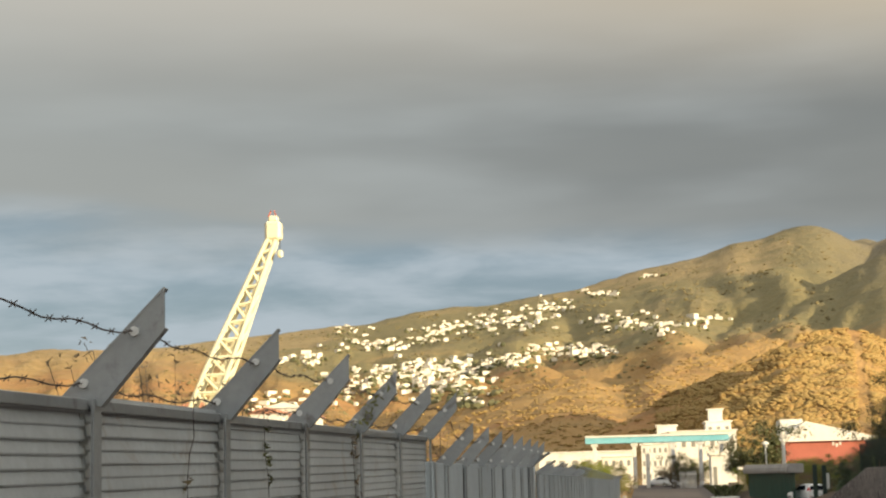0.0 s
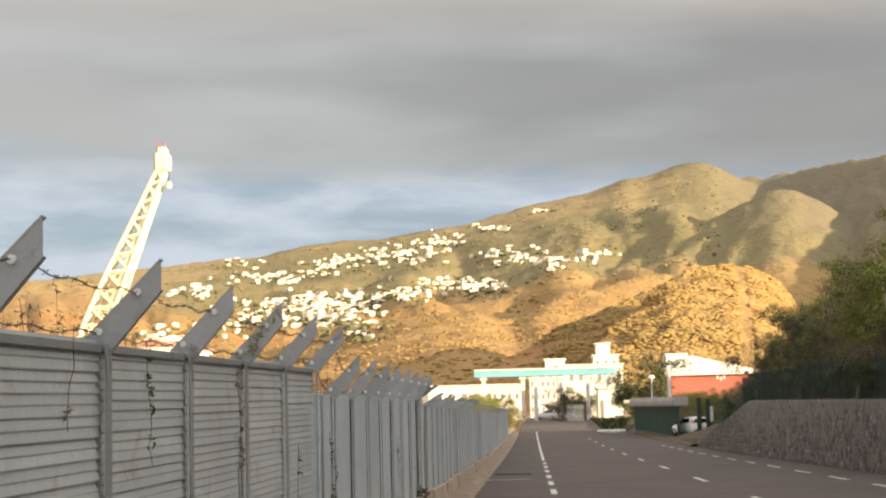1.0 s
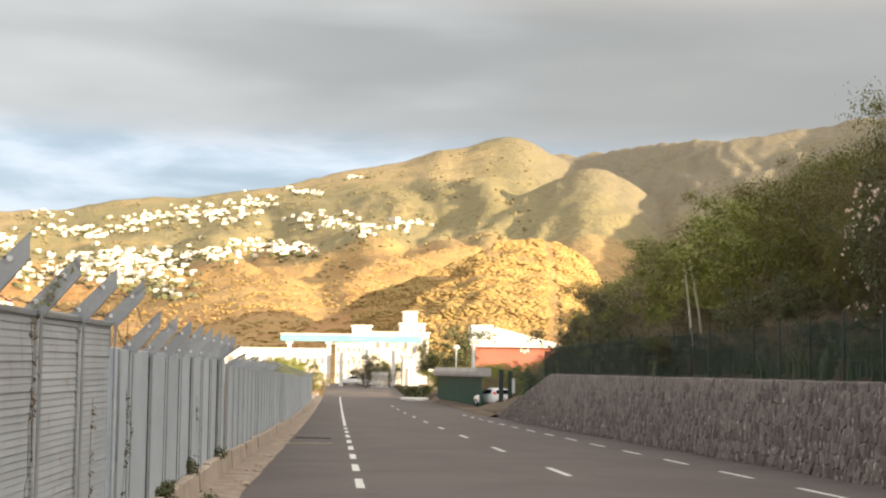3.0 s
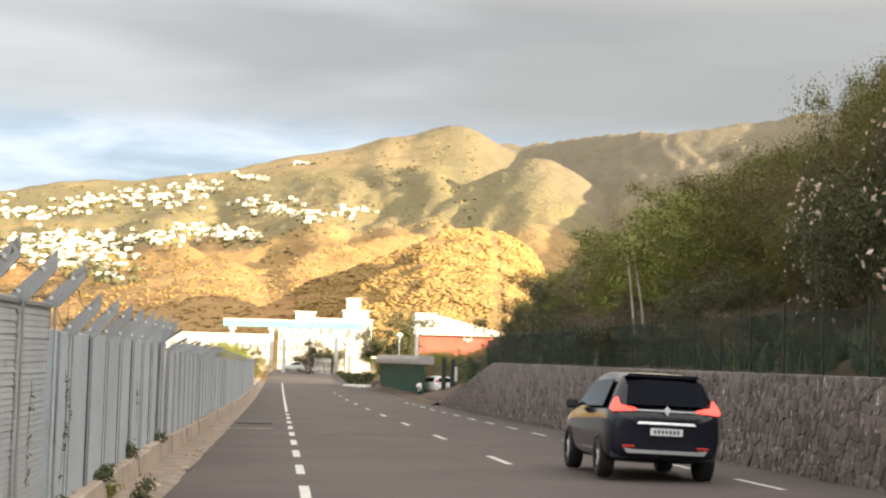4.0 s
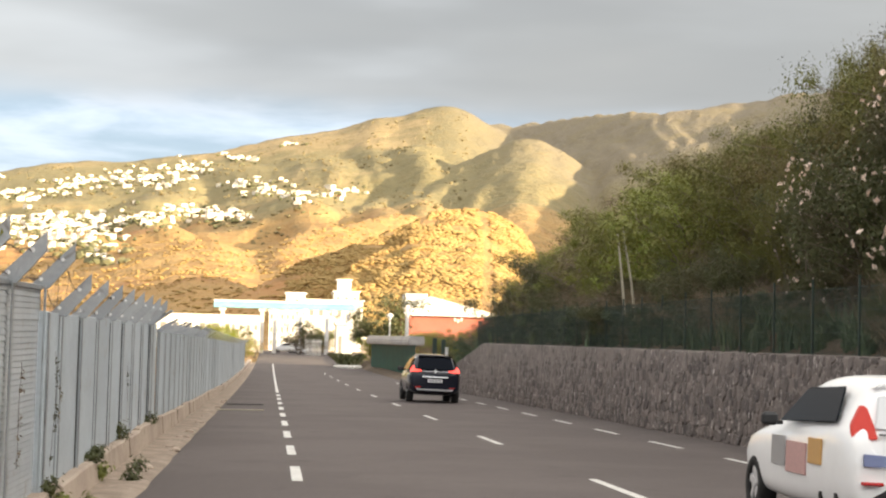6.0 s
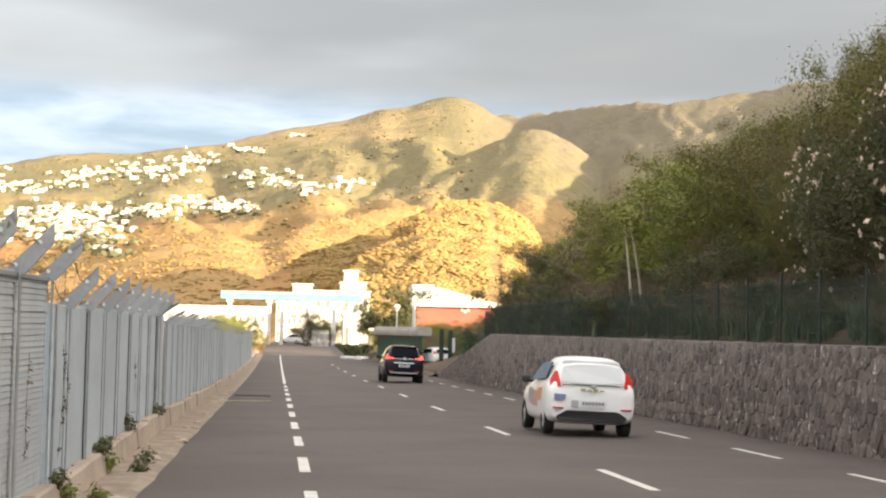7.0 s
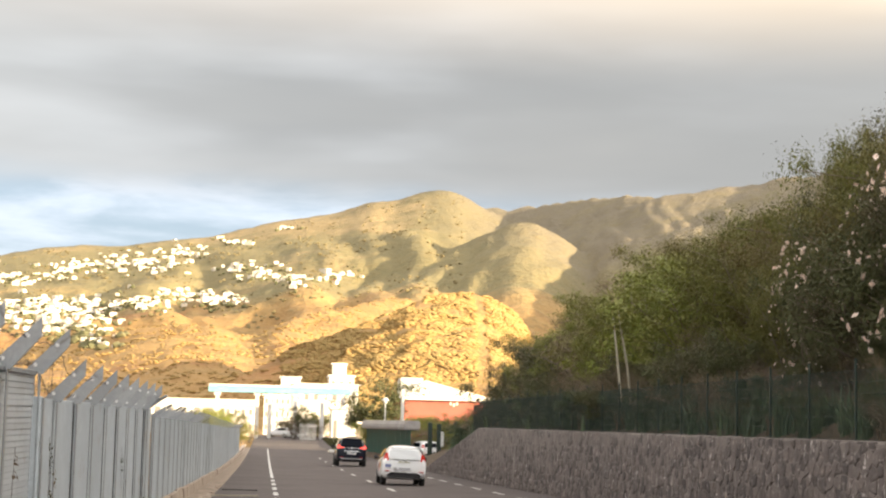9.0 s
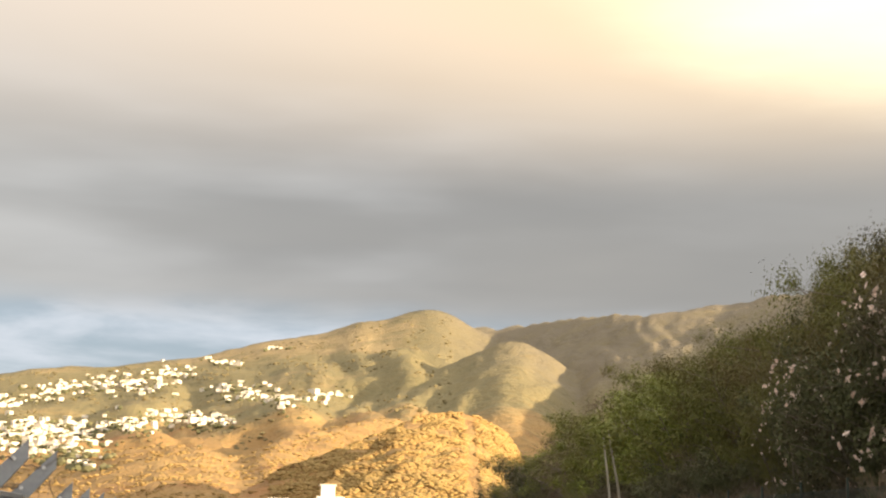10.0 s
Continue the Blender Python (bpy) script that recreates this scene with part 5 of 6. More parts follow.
for az in (-1.6, -0.28, 0.15, 1.0, 1.9, 2.6):
    x = at(az, y)
    bm = bmesh.new()
    box(bm, x - 0.3, x + 0.3, y - 0.3, y + 0.3, road_z(y) - 0.3, up(1.60, y), 0.05)
    box(bm, x - 0.55, x + 0.55, y - 0.5, y + 0.5, up(1.50, y), up(1.598, y), 0.05)
    part("column", bm, WHITE_WALL if az < 0.5 else PALE_METAL, gantry)
for k in range(16):
    x = at(-1.85, y) + k * 1.38
    bm = bmesh.new()
    rod(bm, (x, y - 0.83, up(1.61, y)), (x + 1.3, y - 0.83, up(1.79, y)), 0.06, seg=6)
    part("brace", bm, BLUE_STEEL, gantry)


def block(name, label, az0, az1, y, el, mat, floors=2, deep=12.0, roof=None, cols=4, base=None):
    """A flat-roofed building with rows of windows towards the road."""
    b = tagged(empty(name), label, "building")
    x0, x1, z0, z1 = at(az0, y), at(az1, y), (road_z(y) - 0.4 if base is None else base), up(el, y)
    simple_box("wall", x0, x1, y, y + deep, z0, z1, mat, b)
    simple_box("roof", x0 - 0.3, x1 + 0.3, y - 0.35, y + deep + 0.3, z1, z1 + 0.25, roof or ROOF_PALE, b)
    fh = (z1 - z0 - 0.5) / floors
    w = (x1 - x0) / cols
    for f in range(floors):
        for c in range(cols):
            bm = bmesh.new()
            xa, za = x0 + (c + 0.28) * w, z0 + 0.5 + (f + 0.38) * fh
            box(bm, xa, xa + w * 0.44, y - 0.04, y - 0.004, za, za + fh * 0.38, 0.01)
            win = part("window", bm, WINDOW_DARK, b)
            bm = bmesh.new()
            box(bm, xa - 0.08, xa + w * 0.44 + 0.08, y - 0.14, y - 0.045, za - 0.12, za - 0.02)
            part("sill", bm, WHITE_WALL, win)
    return b


block("office_block", "bright white office building behind the gantry", -0.05, 0.85, 300, 1.52, WHITE_WALL, 3, cols=5)
block("warehouse", "long low white warehouse behind the fence", -4.2, -0.3, 330, 1.32, WHITE_WALL, 1, 20, cols=9)
block("warehouse", "white warehouse with a flat pale roof", 0.9, 3.1, 335, 1.92, WHITE_WALL, 2, 16, cols=7)
block("tower_block", "white stair tower rising over the warehouses", 2.12, 2.95, 345, 2.22, WHITE_WALL, 3, 10, cols=3)
block("plant_room", "white stepped roof house on the tower", 2.22, 2.68, 352, 2.62, WHITE_WALL, 1, 5, cols=2)
block("plant_room", "white box plant room on the warehouse roof", 0.5, 1.15, 340, 2.13, WHITE_WALL, 1, 6, cols=2)
block("annexe", "cream annexe with a shaded porch", -1.35, -0.35, 285, 1.15, HOUSE_WALL, 2, 8, cols=4)

# red hall with a white gabled roof
hall = tagged(empty("red_hall"), "red clad hall under a white gabled roof", "building")
y, x0, x1 = 232, at(4.66, 232), at(7.6, 232)
z0, z1, zr = 2.0, up(1.50, y), up(2.16, y)
simple_box("wall", x0, x1, y, y + 22, z0, z1, RED_WALL, hall)
bm = bmesh.new()
xm = at(5.35, y)
pts = [(x0 - 0.6, z1), (x0 - 0.6, z1 + 0.25), (xm, zr), (x1 + 0.6, z1 + 0.25), (x1 + 0.6, z1)]
ends = [[bm.verts.new((px_, yy, pz)) for px_, pz in pts] for yy in (y - 0.8, y + 22.8)]
for i in range(5):
    bm.faces.new((ends[0][i], ends[1][i], ends[1][(i + 1) % 5], ends[0][(i + 1) % 5]))
bm.faces.new(ends[0][::-1]), bm.faces.new(ends[1])
bmesh.ops.recalc_face_normals(bm, faces=bm.faces[:])
part("roof", bm, ROOF_PALE, hall, "white sheet metal gable roof")
simple_box("roof_box", at(4.68, y), at(5.45, y), y + 8, y + 14, z1, up(2.24, y + 8), WHITE_WALL, hall, "white box on the roof")
bm = bmesh.new()
for k in range(3):
    box(bm, at(6.18, y) + k * 0.45, at(6.18, y) + k * 0.45 + 0.3, y - 0.06, y - 0.004, up(1.35, y) - 0.2 * (k == 1), up(1.47, y) - 0.2 * (k == 1), 0.02)
part("emblem", bm, WHITE_WALL, hall, "plain pale emblem on the wall")

# lamp, pole, and trees of the yard
lamp = tagged(empty("street_lamp"), "white post lamp with a mushroom shade", "street lamp")
y = 170
x = at(4.02, y)
bm = bmesh.new()
rod(bm, (x, y, yard_z(x, y) - 0.1), (x, y, up(1.36, y)), 0.09, 0.07, 10)
part("pole", bm, PALE_METAL, lamp)
bm = bmesh.new()
bmesh.ops.create_cone(bm, cap_ends=True, segments=18, radius1=0.42, radius2=0.12, depth=0.3, matrix=Matrix.Translation((x, y, up(1.50, y))))
part("shade", bm, WHITE_WALL, lamp, "white conical shade")
bm = bmesh.new()
bmesh.ops.create_uvsphere(bm, u_segments=14, v_segments=8, radius=0.2, matrix=Matrix.Translation((x, y, up(1.40, y))))
part("globe", bm, PALE_METAL, lamp)
pole = tagged(empty("pole"), "tall pale concrete pole by the green gate", "pole")
y = 168
x = at(4.6, y)
bm = bmesh.new()
rod(bm, (x, y, yard_z(x, y) - 0.1), (x, y, up(1.85, y)), 0.2, 0.16, 12)
part("shaft", bm, WHITE_WALL, pole)
bm = bmesh.new()
box(bm, x - 0.3, x + 0.3, y - 0.15, y + 0.15, up(1.62, y), up(1.78, y), 0.03)
part("fixture", bm, GREY_ROOF, pole)

KINDS["tree"] = [shrub("tree", 31, LEAF_DARK, "broad dark tree with an open layered crown", "tree", per=130, size=0.10, n_clumps=40, tall=1.6, low=0.3)]


def yard_tree(kind, az, y, top, wide=1.0, spin=1.0, label="", base=None):
    x = at(az, y)
    z = (yard_z(x, y) if x > 9.4 else road_z(y)) - 0.1 if base is None else base
    ob = plant(kind, x, y, z, max(0.8, up(top, y) - z), spin, wide)
    if label:
        ob["label"] = label
    ob["group"] = "trees and bushes by the yard"
    return ob


yard_tree("tree", 3.8, 188, 2.45, 1.35, 0.4)
yard_tree("tree", 3.2, 194, 1.75, 1.0, 2.0)
yard_tree("tree", 8.6, 108, 2.6, 0.9, 3.0)
yard_tree("dark", 8.05, 112, 1.85, 0.7, 3.6)
for az, y, top, kind in ((3.5, 176, 1.0, "fresh"), (3.9, 176, 1.05, "green"), (4.3, 174, 0.95, "dark"), (5.0, 176, 1.1, "green"), (5.5, 172, 1.25, "fresh"), (5.9, 168, 1.3, "green"),
                         (6.3, 150, 1.05, "green"), (6.6, 140, 1.0, "dark"), (6.9, 134, 1.2, "dark"), (5.3, 160, 0.9, "dry"), (6.1, 150, 0.95, "dry"), (6.5, 128, 0.6, "dark"), (6.9, 122, 0.9, "green"),
                         (0.95, 252, 1.2, "dry"), (1.35, 252, 1.35, "tree"), (1.6, 256, 1.1, "dry"), (1.75, 268, 1.2, "green"), (1.1, 268, 0.95, "dark"), (-1.0, 262, 1.15, "green"), (-1.7, 240, 1.2, "fresh"), (-2.1, 215, 1.35, "green"), (-0.5, 232, 0.8, "dry"), (-0.75, 222, 0.75, "green")):
    yard_tree(kind, az, y, top, 1.25, az * 3 + y)
for az, y, s in ((0.75, 268, 0.9), (1.25, 262, 0.8)):
    van = make_hatchback("parked_hatchback", "pale hatchback parked beyond the gantry", TAIL_DIM, TINT) if s > 0.85 else copy_thing(van, pose(0, 0, 0))
    van.matrix_world = pose(at(az, y), y, road_z(y) + 0.02, 0, 0, 80 * s)
stone_walls = tagged(empty("railing"), "pale slatted railing at the road end", "railing")
for k in range(14):
    x, y = at(1.18, 250) + k * 0.16 * 1.1, 250
    simple_box("slat", x, x + 0.09, y, y + 0.05, road_z(y) - 0.1, up(0.62, y), WHITE_WALL, stone_walls, "", 0.0)
simple_box("rail", at(1.16, 250), at(1.75, 250), 250.06, 250.12, up(0.5, 250), up(0.56, 250), WHITE_WALL, stone_walls, "", 0.0)

# ---- the lattice boom of a crane beyond the fence ----
crane = tagged(empty("crane"), "pale yellow lattice crane boom lit by the sun", "crane")
CY = 120.0
foot, head = Vector((at(-15.2, CY), CY, up(1.5, CY, 15))), Vector((at(-12.32, CY), CY, up(8.75, CY, 12.3)))
foot = foot + (foot - head) * 0.35
foot.z = max(foot.z, 0.2)
axis = (head - foot).normalized()
u1 = Vector((axis.z, 0, -axis.x)).normalized()
u2 = Vector((0, 1, 0))
bays, length = 16, (head - foot).length


def boom_half(t):
    return 0.28 + 0.52 * min(1.0, (1 - t) * 2.2) - (0.25 * max(0.0, 0.2 - t) / 0.2)


def boom_pt(t, a, b):
    h = boom_half(t)
    return foot + axis * (length * t) + u1 * (a * h) + u2 * (b * h)


for a in (-1, 1):
    for b in (-1, 1):
        bm = bmesh.new()
        rings = [[bm.verts.new(boom_pt(k / bays, a, b) + (u1 * math.cos(j * 0.898) + u2 * math.sin(j * 0.898)) * 0.17) for j in range(7)] for k in range(bays + 1)]
        for lo, hi in zip(rings, rings[1:]):
            for j in range(7):
                bm.faces.new((lo[j], lo[(j + 1) % 7], hi[(j + 1) % 7], hi[j]))
        bm.faces.new(rings[0]), bm.faces.new(rings[-1][::-1])
        bmesh.ops.recalc_face_normals(bm, faces=bm.faces[:])
        part("chord", bm, CRANE_PAINT, crane)
for k in range(bays):
    t0, t1 = k / bays, (k + 1) / bays
    for b in (-1, 1):
        for ta, tb, s in ((t0, (t0 + t1) / 2, 1), ((t0 + t1) / 2, t1, -1)):
            bm = bmesh.new()
            rod(bm, boom_pt(ta, -s, b), boom_pt(tb, s, b), 0.10, seg=6)
            part("lacing", bm, CRANE_PAINT, crane)
    for a in (-1, 1):
        bm = bmesh.new()
        rod(bm, boom_pt(t0, a, -1), boom_pt(t1, a, 1), 0.09, seg=6)
        part("lacing", bm, CRANE_PAINT, crane)
# the lower face is plated towards the head
bm = bmesh.new()
va = [bm.verts.new(boom_pt(t, 1.02, -1.02)) for t in (0.0, 0.5, 0.98)]
vb = [bm.verts.new(boom_pt(t, 0.35, -1.02)) for t in (0.0, 0.5, 0.98)]
for i in range(2):
    bm.faces.new((va[i], va[i + 1], vb[i + 1], vb[i]))
bmesh.ops.solidify(bm, geom=bm.faces[:], thickness=0.05)
part("side_plate", bm, CRANE_PAINT, crane)
bm = bmesh.new()
box(bm, -0.55, 0.65, -0.5, 0.5, -0.2, 1.25, 0.2, Matrix.Translation(head))
box(bm, -0.3, 0.4, -0.3, 0.3, 1.2, 1.65, 0.1, Matrix.Translation(head))
part("head", bm, CRANE_PAINT, crane, "bulky boom head with sheaves")
bm = bmesh.new()
for dx in (-0.35, 0.25):
    rod(bm, head + Vector((dx, 0, 1.6)), head + Vector((dx * 0.4, 0, 2.05)), 0.05, seg=6)
part("mast_light", bm, RED_WALL, crane, "small red light frame")
bm = bmesh.new()
rod(bm, head + Vector((0.55, -0.2, 0.2)), head + Vector((0.55, -0.2, -0.9)), 0.03, seg=5)
part("rope", bm, DARK_STEEL, crane)
bm = bmesh.new()
box(bm, -0.2, 0.2, -0.15, 0.15, -0.35, 0.2, 0.1, Matrix.Translation(head + Vector((0.55, -0.2, -1.1))))
part("hook_block", bm, CRANE_PAINT, crane, "small pale hook block")

# red and white roofs just behind the fence
for az, y, el, mat in ((-14.9, 150, 3.35, ROOF_TERRA), (-12.6, 175, 3.1, ROOF_TERRA), (-12.0, 190, 3.25, ROOF_PALE), (-11.4, 182, 2.95, ROOF_TERRA)):
    b = tagged(empty("shed"), "small shed with a low coloured roof beyond the fence", "shed")
    x, zt = at(az, y), up(el, y, az)
    simple_box("wall", x - 1.6, x + 1.6, y, y + 4, 0, zt - 0.7, WHITE_WALL, b)
    bm = bmesh.new()
    pts = [(-1.9, -0.7), (-1.7, -0.45), (0, 0.0), (1.7, -0.45), (1.9, -0.7)]
    ends = [[bm.verts.new((x + a, yy, zt + c)) for a, c in pts] for yy in (y - 0.3, y + 4.3)]
    for i in range(5):
        bm.faces.new((ends[0][i], ends[1][i], ends[1][(i + 1) % 5], ends[0][(i + 1) % 5]))
    bm.faces.new(ends[0][::-1]), bm.faces.new(ends[1])
    bmesh.ops.recalc_face_normals(bm, faces=bm.faces[:])
    part("roof", bm, mat, b)

# ---- houses on the slopes ----
def house_mesh(w, dp, h, pitch, roof):
    bm = bmesh.new()
    box(bm, -w / 2, w / 2, -dp / 2, dp / 2, -4, h)
    wall = bpy.data.meshes.new("house")
    bm.to_mesh(wall)
    bm.free()
    wall.materials.append(HOUSE_WALL)
    bm = bmesh.new()
    o = 0.5
    pts = [(-w / 2 - o, h), (-w / 2 - o, h + 0.2), (0, h + pitch), (w / 2 + o, h + 0.2), (w / 2 + o, h)]
    ends = [[bm.verts.new((a, yy, c)) for a, c in pts] for yy in (-dp / 2 - o, dp / 2 + o)]
    for i in range(5):
        bm.faces.new((ends[0][i], ends[1][i], ends[1][(i + 1) % 5], ends[0][(i + 1) % 5]))
    bm.faces.new(ends[0][::-1]), bm.faces.new(ends[1])
    bmesh.ops.recalc_face_normals(bm, faces=bm.faces[:])
    top = bpy.data.meshes.new("roof")
    bm.to_mesh(top)
    bm.free()
    top.materials.append(roof)
    bm = bmesh.new()
    for k in (-0.3, 0.05, 0.3):
        box(bm, w * k, w * k + 1.1, -dp / 2 - 0.05, -dp / 2 - 0.005, h * 0.35, h * 0.7)
    win = bpy.data.meshes.new("windows")
    bm.to_mesh(win)
    bm.free()
    win.materials.append(WINDOW_DARK)
    return wall, top


HOUSES = [house_mesh(13, 9, 3.6, 1.8, ROOF_PALE), house_mesh(11, 8, 4.2, 1.4, ROOF_PALE), house_mesh(16, 9, 4.0, 0.5, HOUSE_WALL), house_mesh(12, 9, 3.6, 2.0, ROOF_TERRA), house_mesh(22, 11, 6.5, 0.6, ROOF_PALE)]
CLUSTERS = [(-11.2, 4.55, 0.6, 0.12, 9), (-9.6, 5.6, 0.5, 0.10, 6), (-8.9, 5.1, 0.9, 0.12, 16), (-7.2, 5.3, 0.9, 0.2, 16), (-6.1, 5.6, 0.8, 0.15, 12), (-4.4, 5.8, 1.0, 0.2, 22), (-2.8, 6.2, 0.7, 0.14, 14), (-1.1, 6.6, 0.5, 0.08, 6), (0.4, 7.14, 0.25, 0.04, 3),
            (-0.7, 5.65, 0.7, 0.14, 14), (0.6, 5.4, 0.6, 0.12, 12), (2.4, 5.5, 0.5, 0.08, 7), (-10.1, 3.6, 0.6, 0.3, 14), (-8.2, 3.9, 1.0, 0.32, 40), (-6.4, 3.75, 0.8, 0.34, 46), (-6.5, 4.2, 1.2, 0.2, 24), (-4.4, 4.4, 0.8, 0.13, 18), (-2.6, 4.75, 0.9, 0.1, 16), (-1.5, 4.6, 0.5, 0.07, 10), (-12.4, 3.1, 0.8, 0.25, 12)]
rng = random.Random(77)
rest_v, rest_f, wood_spots = [], [], []
for az0, el0, sa, se, n in CLUSTERS:
    for turn in range(int(n * 2.3)):
        az, el = az0 + rng.gauss(0, sa * 0.85), el0 + rng.gauss(0, se * 0.95)
        r = 420.0
        while r < 3000 and land_z(az, r) < 1.65 + r * math.tan(radians(el)):
            r += 12.0
        if r >= 2990:
            continue
        u = rng.random()
        wall, top = HOUSES[0 if u < 0.35 else 1 if u < 0.6 else 2 if u < 0.8 else 3 if u < 0.9 else 4]
        s = rng.uniform(0.31, 0.62) * min(1.1, max(0.45, r / 2000))
        wood_spots.append((az + rng.gauss(0, 0.12), r - rng.uniform(8, 30)))
        if turn >= 0.85 * n:
            m = pose(r * math.sin(radians(az)), r * math.cos(radians(az)), land_z(az, r) + 0.5, 0, 0, -az + rng.uniform(-50, 50)) @ Matrix.Diagonal((s, s, s, 1))
            for me in (wall, top):
                k = len(rest_v)
                rest_v += [(m @ v.co)[:] for v in me.vertices]
                rest_f += [[k + i for i in p.vertices] for p in me.polygons]
            continue
        h = new("house", wall)
        h.matrix_basis = pose(r * math.sin(radians(az)), r * math.cos(radians(az)), land_z(az, r) + 0.5, 0, 0, -az + rng.uniform(-50, 50)) @ Matrix.Diagonal((s, s, s, 1))
        tagged(h, "pale sunlit house on the mountain slope", "house", "hillside houses")
        new("roof", top).parent = h

tagged(new("far_houses", data_mesh("far_houses", rest_v, rest_f, HOUSE_WALL)), "crowd of small pale houses on the mountain slope", "houses", kind="stuff")

# ---- scrub on the near hills ----
vs, fs = [], []
rng = np.random.default_rng(5)
ico = bmesh.new()
bmesh.ops.create_icosphere(ico, subdivisions=1, radius=1.0)
base_v = np.array([v.co[:] for v in ico.verts])
base_f = [[v.index for v in f.verts] for f in ico.faces]
ico.free()
count = 0
while count < 42000:
    near_spur = count % 3 > 0
    az, r = (rng.uniform(0.5, 10.5), rng.uniform(360, 660)) if near_spur else (rng.uniform(-14, 12), rng.uniform(430, 1300))
    if noise.noise(Vector((az * 0.9, r * 0.008, 3))) < -0.3:
        continue
    z = land_z(az, r)
    if z < 8:
        count += 1
        continue
    s = rng.uniform(0.5, 1.0) if near_spur else rng.uniform(0.4, 1.1) * (1.0 if r < 700 else 1.3)
    v = base_v * rng.uniform(0.75, 1.25, (len(base_v), 1)) * (s * rng.uniform(0.9, 1.4), s, s * rng.uniform(0.28, 0.44)) + (r * math.sin(radians(az)), r * math.cos(radians(az)), z + s * 0.12)
    k = len(vs)
    vs += v.tolist()
    fs += [[k + i for i in f] for f in base_f]
    count += 1
scrub = data_mesh("hill_scrub", vs, fs, SCRUB)
scrub.polygons.foreach_set("use_smooth", [True] * len(scrub.polygons))
tagged(new("hill_scrub", scrub), "dry golden scrub scattered over the near hills", "scrub", kind="stuff")

# low trees in the folds of the middle slopes
vs, fs = [], []
count = 0
while count < 7000:
    az, r = rng.uniform(-16, 6.5), rng.uniform(1250, 2950)
    count += 1
    if noise.noise(Vector((az * 1.3, r * 0.006, 12))) + 0.35 * noise.noise(Vector((az * 5, r * 0.02, 4))) < 0.05:
        continue
    z = land_z(az, r)
    w = rng.uniform(0.8, 2.4)
    v = base_v * rng.uniform(0.7, 1.3, (len(base_v), 1)) * (w * rng.uniform(0.9, 1.6), w, w * rng.uniform(0.5, 0.9)) + (r * math.sin(radians(az)), r * math.cos(radians(az)), z + w * 0.2)
    k = len(vs)
    vs += v.tolist()
    fs += [[k + i for i in f] for f in base_f]
tagged(new("slope_trees", data_mesh("slope_trees", vs, fs, SLOPE_TREE)), "olive bushes and low trees on the mountain slopes", "bushes", kind="stuff")

# dark trees between the far houses
vs, fs = [], []
for az, r in wood_spots:
    for _ in range(2):
        a, q, s = az + rng.normal(0, 0.10), r + rng.normal(0, 14), rng.uniform(1.4, 3.2)
        z = land_z(a, q)
        v = base_v * rng.uniform(0.6, 1.3, (len(base_v), 1)) * (s * rng.uniform(0.9, 1.7), s, s * rng.uniform(0.7, 1.1)) + (q * math.sin(radians(a)), q * math.cos(radians(a)), z + s * 0.4)
        k = len(vs)
        vs += v.tolist()
        fs += [[k + i for i in f] for f in base_f]
tagged(new("far_trees", data_mesh("far_trees", vs, fs, WOOD_FAR)), "dark trees scattered between the hillside houses", "trees", kind="stuff")

# ---- small growth and litter along the fence ----
def dead_vine(y, z0, z1, seed, label):
    """A wandering dry stem on the fence's face with blots of withered leaves."""
    r = np.random.default_rng(seed)
    vine = empty("dead_vine")
    bm = bmesh.new()
    x = line_x(y) + (0.035 if y < 16.8 else 0.045)
    p, blots = Vector((x, y, z0)), []
    while p.z < z1:
        q = p + Vector((r.normal(0, 0.004), r.normal(0, 0.03), r.uniform(0.06, 0.14)))
        q.x = max(x - 0.01, min(x + 0.02, q.x))
        rod(bm, p, q, 0.002, 0.0018, 5)
        if r.random() < 0.6:
            blots.append((q.x + 0.01, q.y, q.z, r.uniform(0.5, 1.3)))
        p = q
    part("stem", bm, RUST, vine)
    vs, fs = leaf_cloud(r, blots, 7, 0.022, (0.010, 0.022, 0.028))
    new("withered_leaves", data_mesh("withered_leaves", vs, fs, LEAF_DARK if seed % 3 == 2 else LEAF_DRY)).parent = vine
    return tagged(vine, label, "vine")


for i, (y, z0, z1) in enumerate(((7.75, 1.7, 2.2), (9.5, 1.5, 2.15), (12.15, 0.7, 2.1), (12.5, 1.1, 1.5), (17.4, 0.5, 1.6), (17.9, 0.9, 1.4), (15.4, 0.6, 1.5), (26.6, 0.9, 1.5))):
    dead_vine(y, z0, z1, 100 + i, "withered dark vine stuck to the fence")


def twigs(x, y, z, high, seed, label):
    """A bare thorny bush: thin forking twigs with a few dry leaves."""
    r = np.random.default_rng(seed)
    bush = empty("dry_bush", pose(x, y, z))
    bm, tips = bmesh.new(), []
    for _ in range(12):
        p = Vector((r.normal(0, 0.06), r.normal(0, 0.06), 0))
        d = Vector((r.normal(0, 0.04), r.normal(0, 0.32), 1.0))
        rad = 0.009
        for k in range(7):
            q = p + d * (high / 7)
            rod(bm, p, q, rad, rad * 0.8, 5)
            if k > 2:
                e = q + Vector((r.normal(0, 0.05), r.normal(0, 0.16), r.uniform(-0.02, 0.14)))
                rod(bm, q, e, rad * 0.5, 0.002, 4)
                tips.append((e.x, e.y, e.z, 0.5))
            d = d + Vector((r.normal(0, 0.04), r.normal(0, 0.16), 0))
            p, rad = q, rad * 0.8
    part("branchwork", bm, BARK, bush)
    vs, fs = leaf_cloud(r, tips, 4, 0.022, (0.05, 0.05, 0.05))
    new("leaves", data_mesh("leaves", vs, fs, LEAF_DRY)).parent = bush
    return tagged(bush, label, "bush")


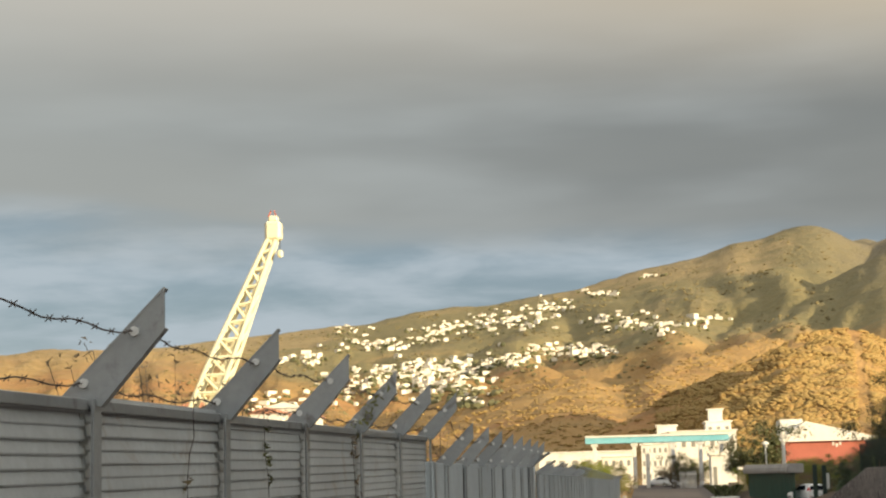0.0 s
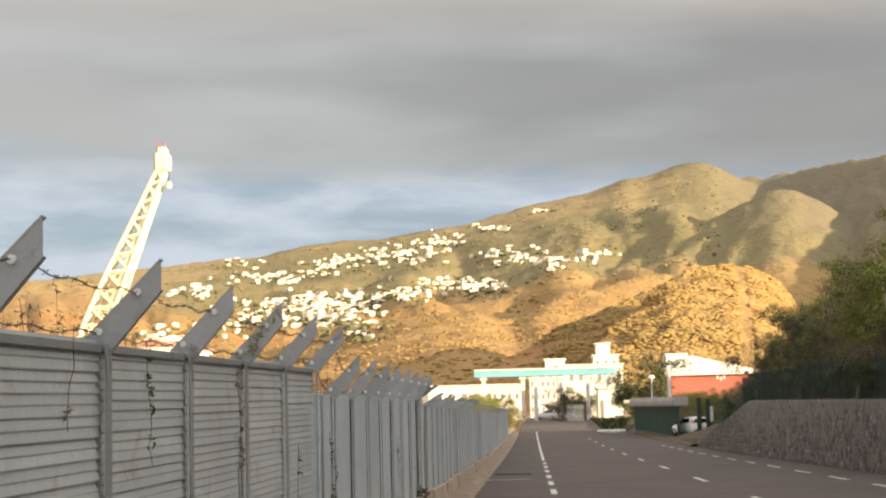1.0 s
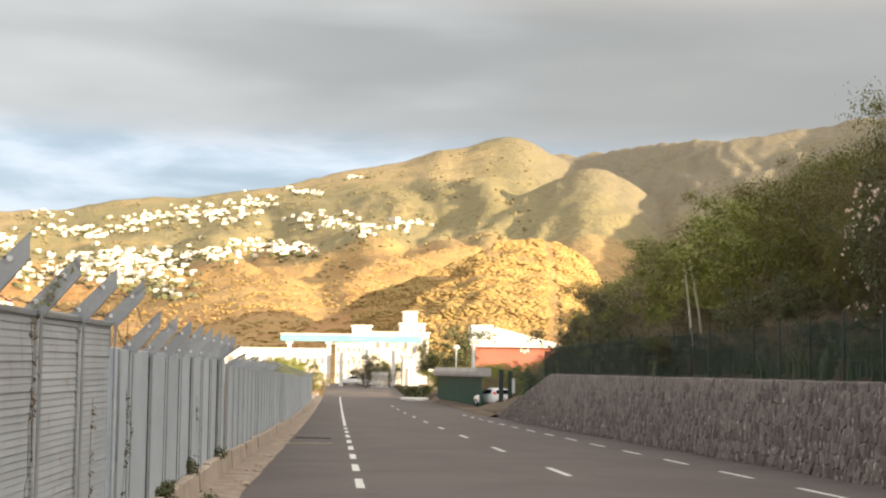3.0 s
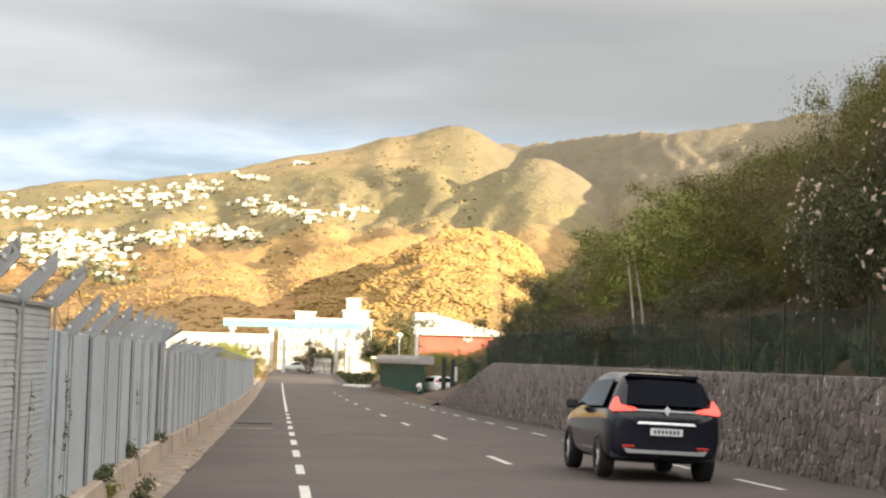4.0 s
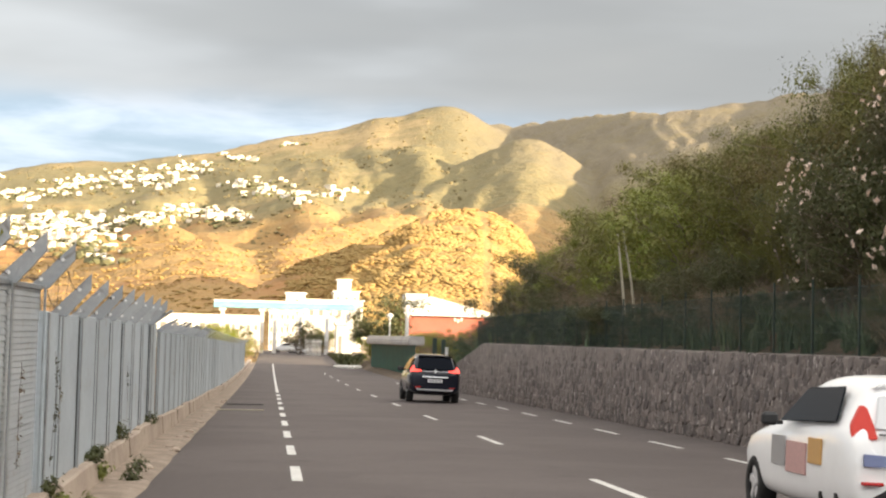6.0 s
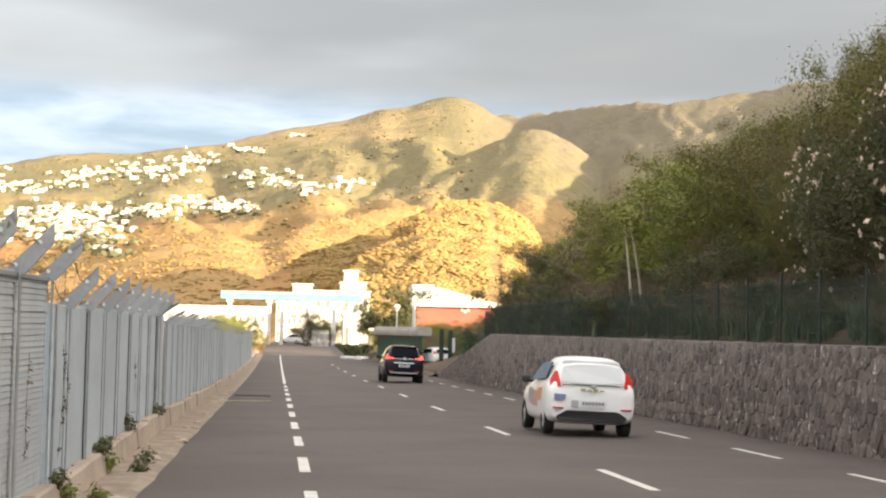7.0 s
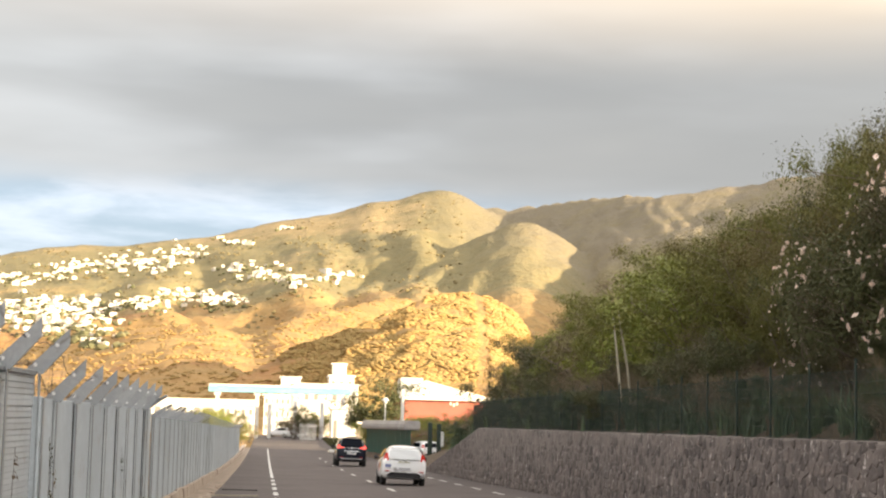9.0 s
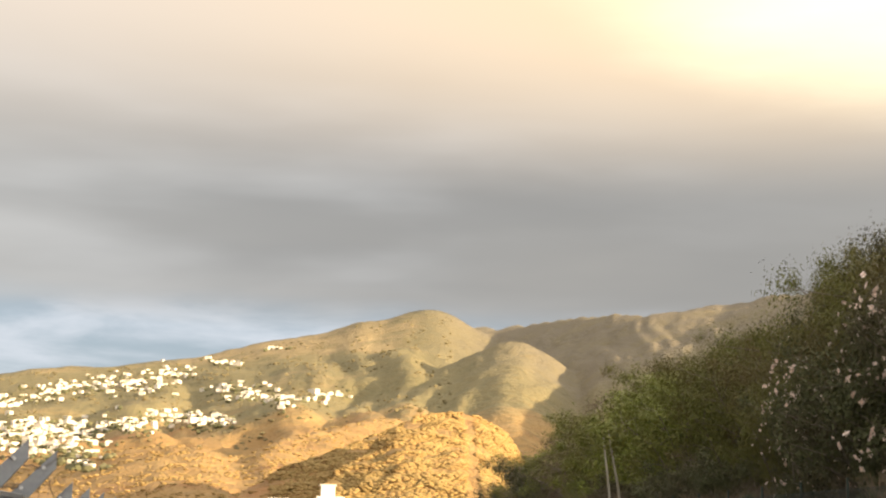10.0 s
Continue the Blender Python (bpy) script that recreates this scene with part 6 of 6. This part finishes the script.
for i, (x, y, high) in enumerate(((-3.0, 9.9, 2.45), (-2.95, 10.4, 2.3), (-2.9, 12.9, 2.3), (-3.0, 13.6, 2.2), (-2.75, 21.2, 2.6), (-2.9, 20.6, 2.5), (-2.75, 19.4, 2.4))):
    twigs(x, y, -0.2, high + 0.2, 200 + i, "bare dry thorn bush behind the fence")
# a leafy creeper on one arm
vs, fs = leaf_cloud(np.random.default_rng(9), [(-2.22 + 0.04 * k, 12.6, 2.2 + 0.05 * k, 0.8) for k in range(7)], 16, 0.03, (0.03, 0.05, 0.035))
creeper = empty("creeper")
new("leaves", data_mesh("leaves", vs, fs, LEAF_GREEN)).parent = creeper
bm = bmesh.new()
rod(bm, (-2.26, 12.6, 1.2), (-2.24, 12.6, 2.2), 0.006, seg=5), rod(bm, (-2.24, 12.6, 2.2), (-1.96, 12.6, 2.52), 0.005, seg=5)
part("stem", bm, BARK, creeper)
tagged(creeper, "green creeper winding up a fence arm", "creeper")


def weed(x, y, z, high, wide, seed, leaf):
    r = np.random.default_rng(seed)
    plant_ = empty("weed", pose(x, y, z))
    tips, bm = [], bmesh.new()
    for _ in range(9):
        a = r.uniform(0, 6.28)
        e = Vector((math.cos(a) * wide * r.uniform(0.3, 1), math.sin(a) * wide * r.uniform(0.3, 1), high * r.uniform(0.4, 1)))
        rod(bm, (0, 0, 0), e, 0.006, 0.003, 4)
        tips += [(e.x, e.y, e.z, 1.0), (e.x * 0.6, e.y * 0.6, e.z * 0.6, 1.0)]
    part("stalk", bm, BARK, plant_)
    vs, fs = leaf_cloud(r, tips, 10, 0.035, (0.05, 0.06, 0.045))
    new("leaves", data_mesh("leaves", vs, fs, leaf)).parent = plant_
    return tagged(plant_, "small weed growing along the kerb", "weed", "weeds along the kerb")


r = random.Random(12)
for i in range(34):
    y = 17.0 + i * 1.15 + r.uniform(-0.5, 0.5)
    if i in (4, 6, 12, 13) or r.random() < 0.12:
        on_top = r.random() < 0.6
        weed(-2.14 if on_top else r.uniform(-1.75, -1.6), y, fence_base(y) if on_top else 0.02 + road_z(y), r.uniform(0.06, 0.2), r.uniform(0.06, 0.15), 300 + i, LEAF_DARK if r.random() < 0.55 else LEAF_GREEN)
for x, y, z, h in ((-2.11, 16.9, 0.27, 0.10), (-2.03, 17.1, 0.10, 0.14), (-1.78, 17.9, 0.03, 0.10), (-2.11, 21.6, 0.34, 0.10), (-2.11, 21.0, 0.33, 0.07), (-2.02, 21.4, 0.12, 0.10)):
    weed(x, y, z, h, 0.08, int(y * 10), LEAF_GREEN if z < 0.15 else LEAF_DARK)


def chunk(x, y, size, seed, mat, label):
    rr = np.random.default_rng(seed)
    bm = bmesh.new()
    bmesh.ops.create_icosphere(bm, subdivisions=2, radius=size)
    for v in bm.verts:
        k = 1 + 0.35 * noise.noise(v.co * (2.5 / size) + Vector((seed, 0, 0)))
        v.co = Vector((v.co.x * k, v.co.y * k * 1.3, v.co.z * k * 0.6))
    ob = mesh_ob("rubble", bm, mat)
    ob.matrix_basis = pose(x, y, 0.02 + size * 0.3 + road_z(y), 0, 0, rr.uniform(0, 360))
    return tagged(ob, label, "rubble", "rubble along the kerb")


for i in range(26):
    y = r.uniform(17, 62)
    chunk(r.uniform(-1.72, -1.52), y, r.uniform(0.03, 0.09), i + 1, CONCRETE, "broken lump of concrete by the kerb")
# fallen plank that juts into the road
bm = bmesh.new()
box(bm, -0.85, 0.85, -0.06, 0.06, 0, 0.035, 0.006)
ob = mesh_ob("plank", bm, PALE_BARK)
ob.matrix_basis = pose(-0.95, 51.5, 0.006, 0, 0, 14)
tagged(ob, "weathered plank lying at the road edge", "plank")
bm = bmesh.new()
box(bm, -0.6, 0.6, -0.05, 0.05, 0, 0.03, 0.006)
ob = mesh_ob("plank", bm, DARK_STEEL)
ob.matrix_basis = pose(-0.75, 57.5, 0.006, 0, 0, -8)
tagged(ob, "dark board lying at the road edge", "plank")

# ---- what moves ----
SUV_WAY = [(0.0, 6.7, -45.0), (1.5, 6.7, -16.5), (3.0, 6.7, 12.2), (4.3, 6.55, 34.6), (4.5, 6.5, 38.0), (5.0, 6.32, 47.0), (5.5, 6.36, 56.5), (6.8, 6.35, 81.5), (7.5, 6.3, 94.5), (8.0, 6.2, 102.0), (8.5, 6.0, 108.0), (9.0, 5.75, 113.5), (10.0, 5.6, 124.0)]
HATCH_WAY = [(0.0, 6.4, -92.0), (2.0, 6.4, -56.0), (4.0, 6.4, -20.2), (6.0, 6.37, 16.3), (6.8, 6.32, 30.6), (7.5, 6.04, 42.7), (8.0, 5.92, 51.9), (8.5, 5.72, 60.2), (9.0, 5.62, 69.0), (10.0, 5.5, 86.5)]


def motions():
    for car, way, radius in ((suv, SUV_WAY, 0.39), (hatch, HATCH_WAY, 0.324)):
        walk(car, [(t, pose(x, y, road_z(y) + 0.006, 0, 1.5, 0)) for t, x, y in way])


motions()
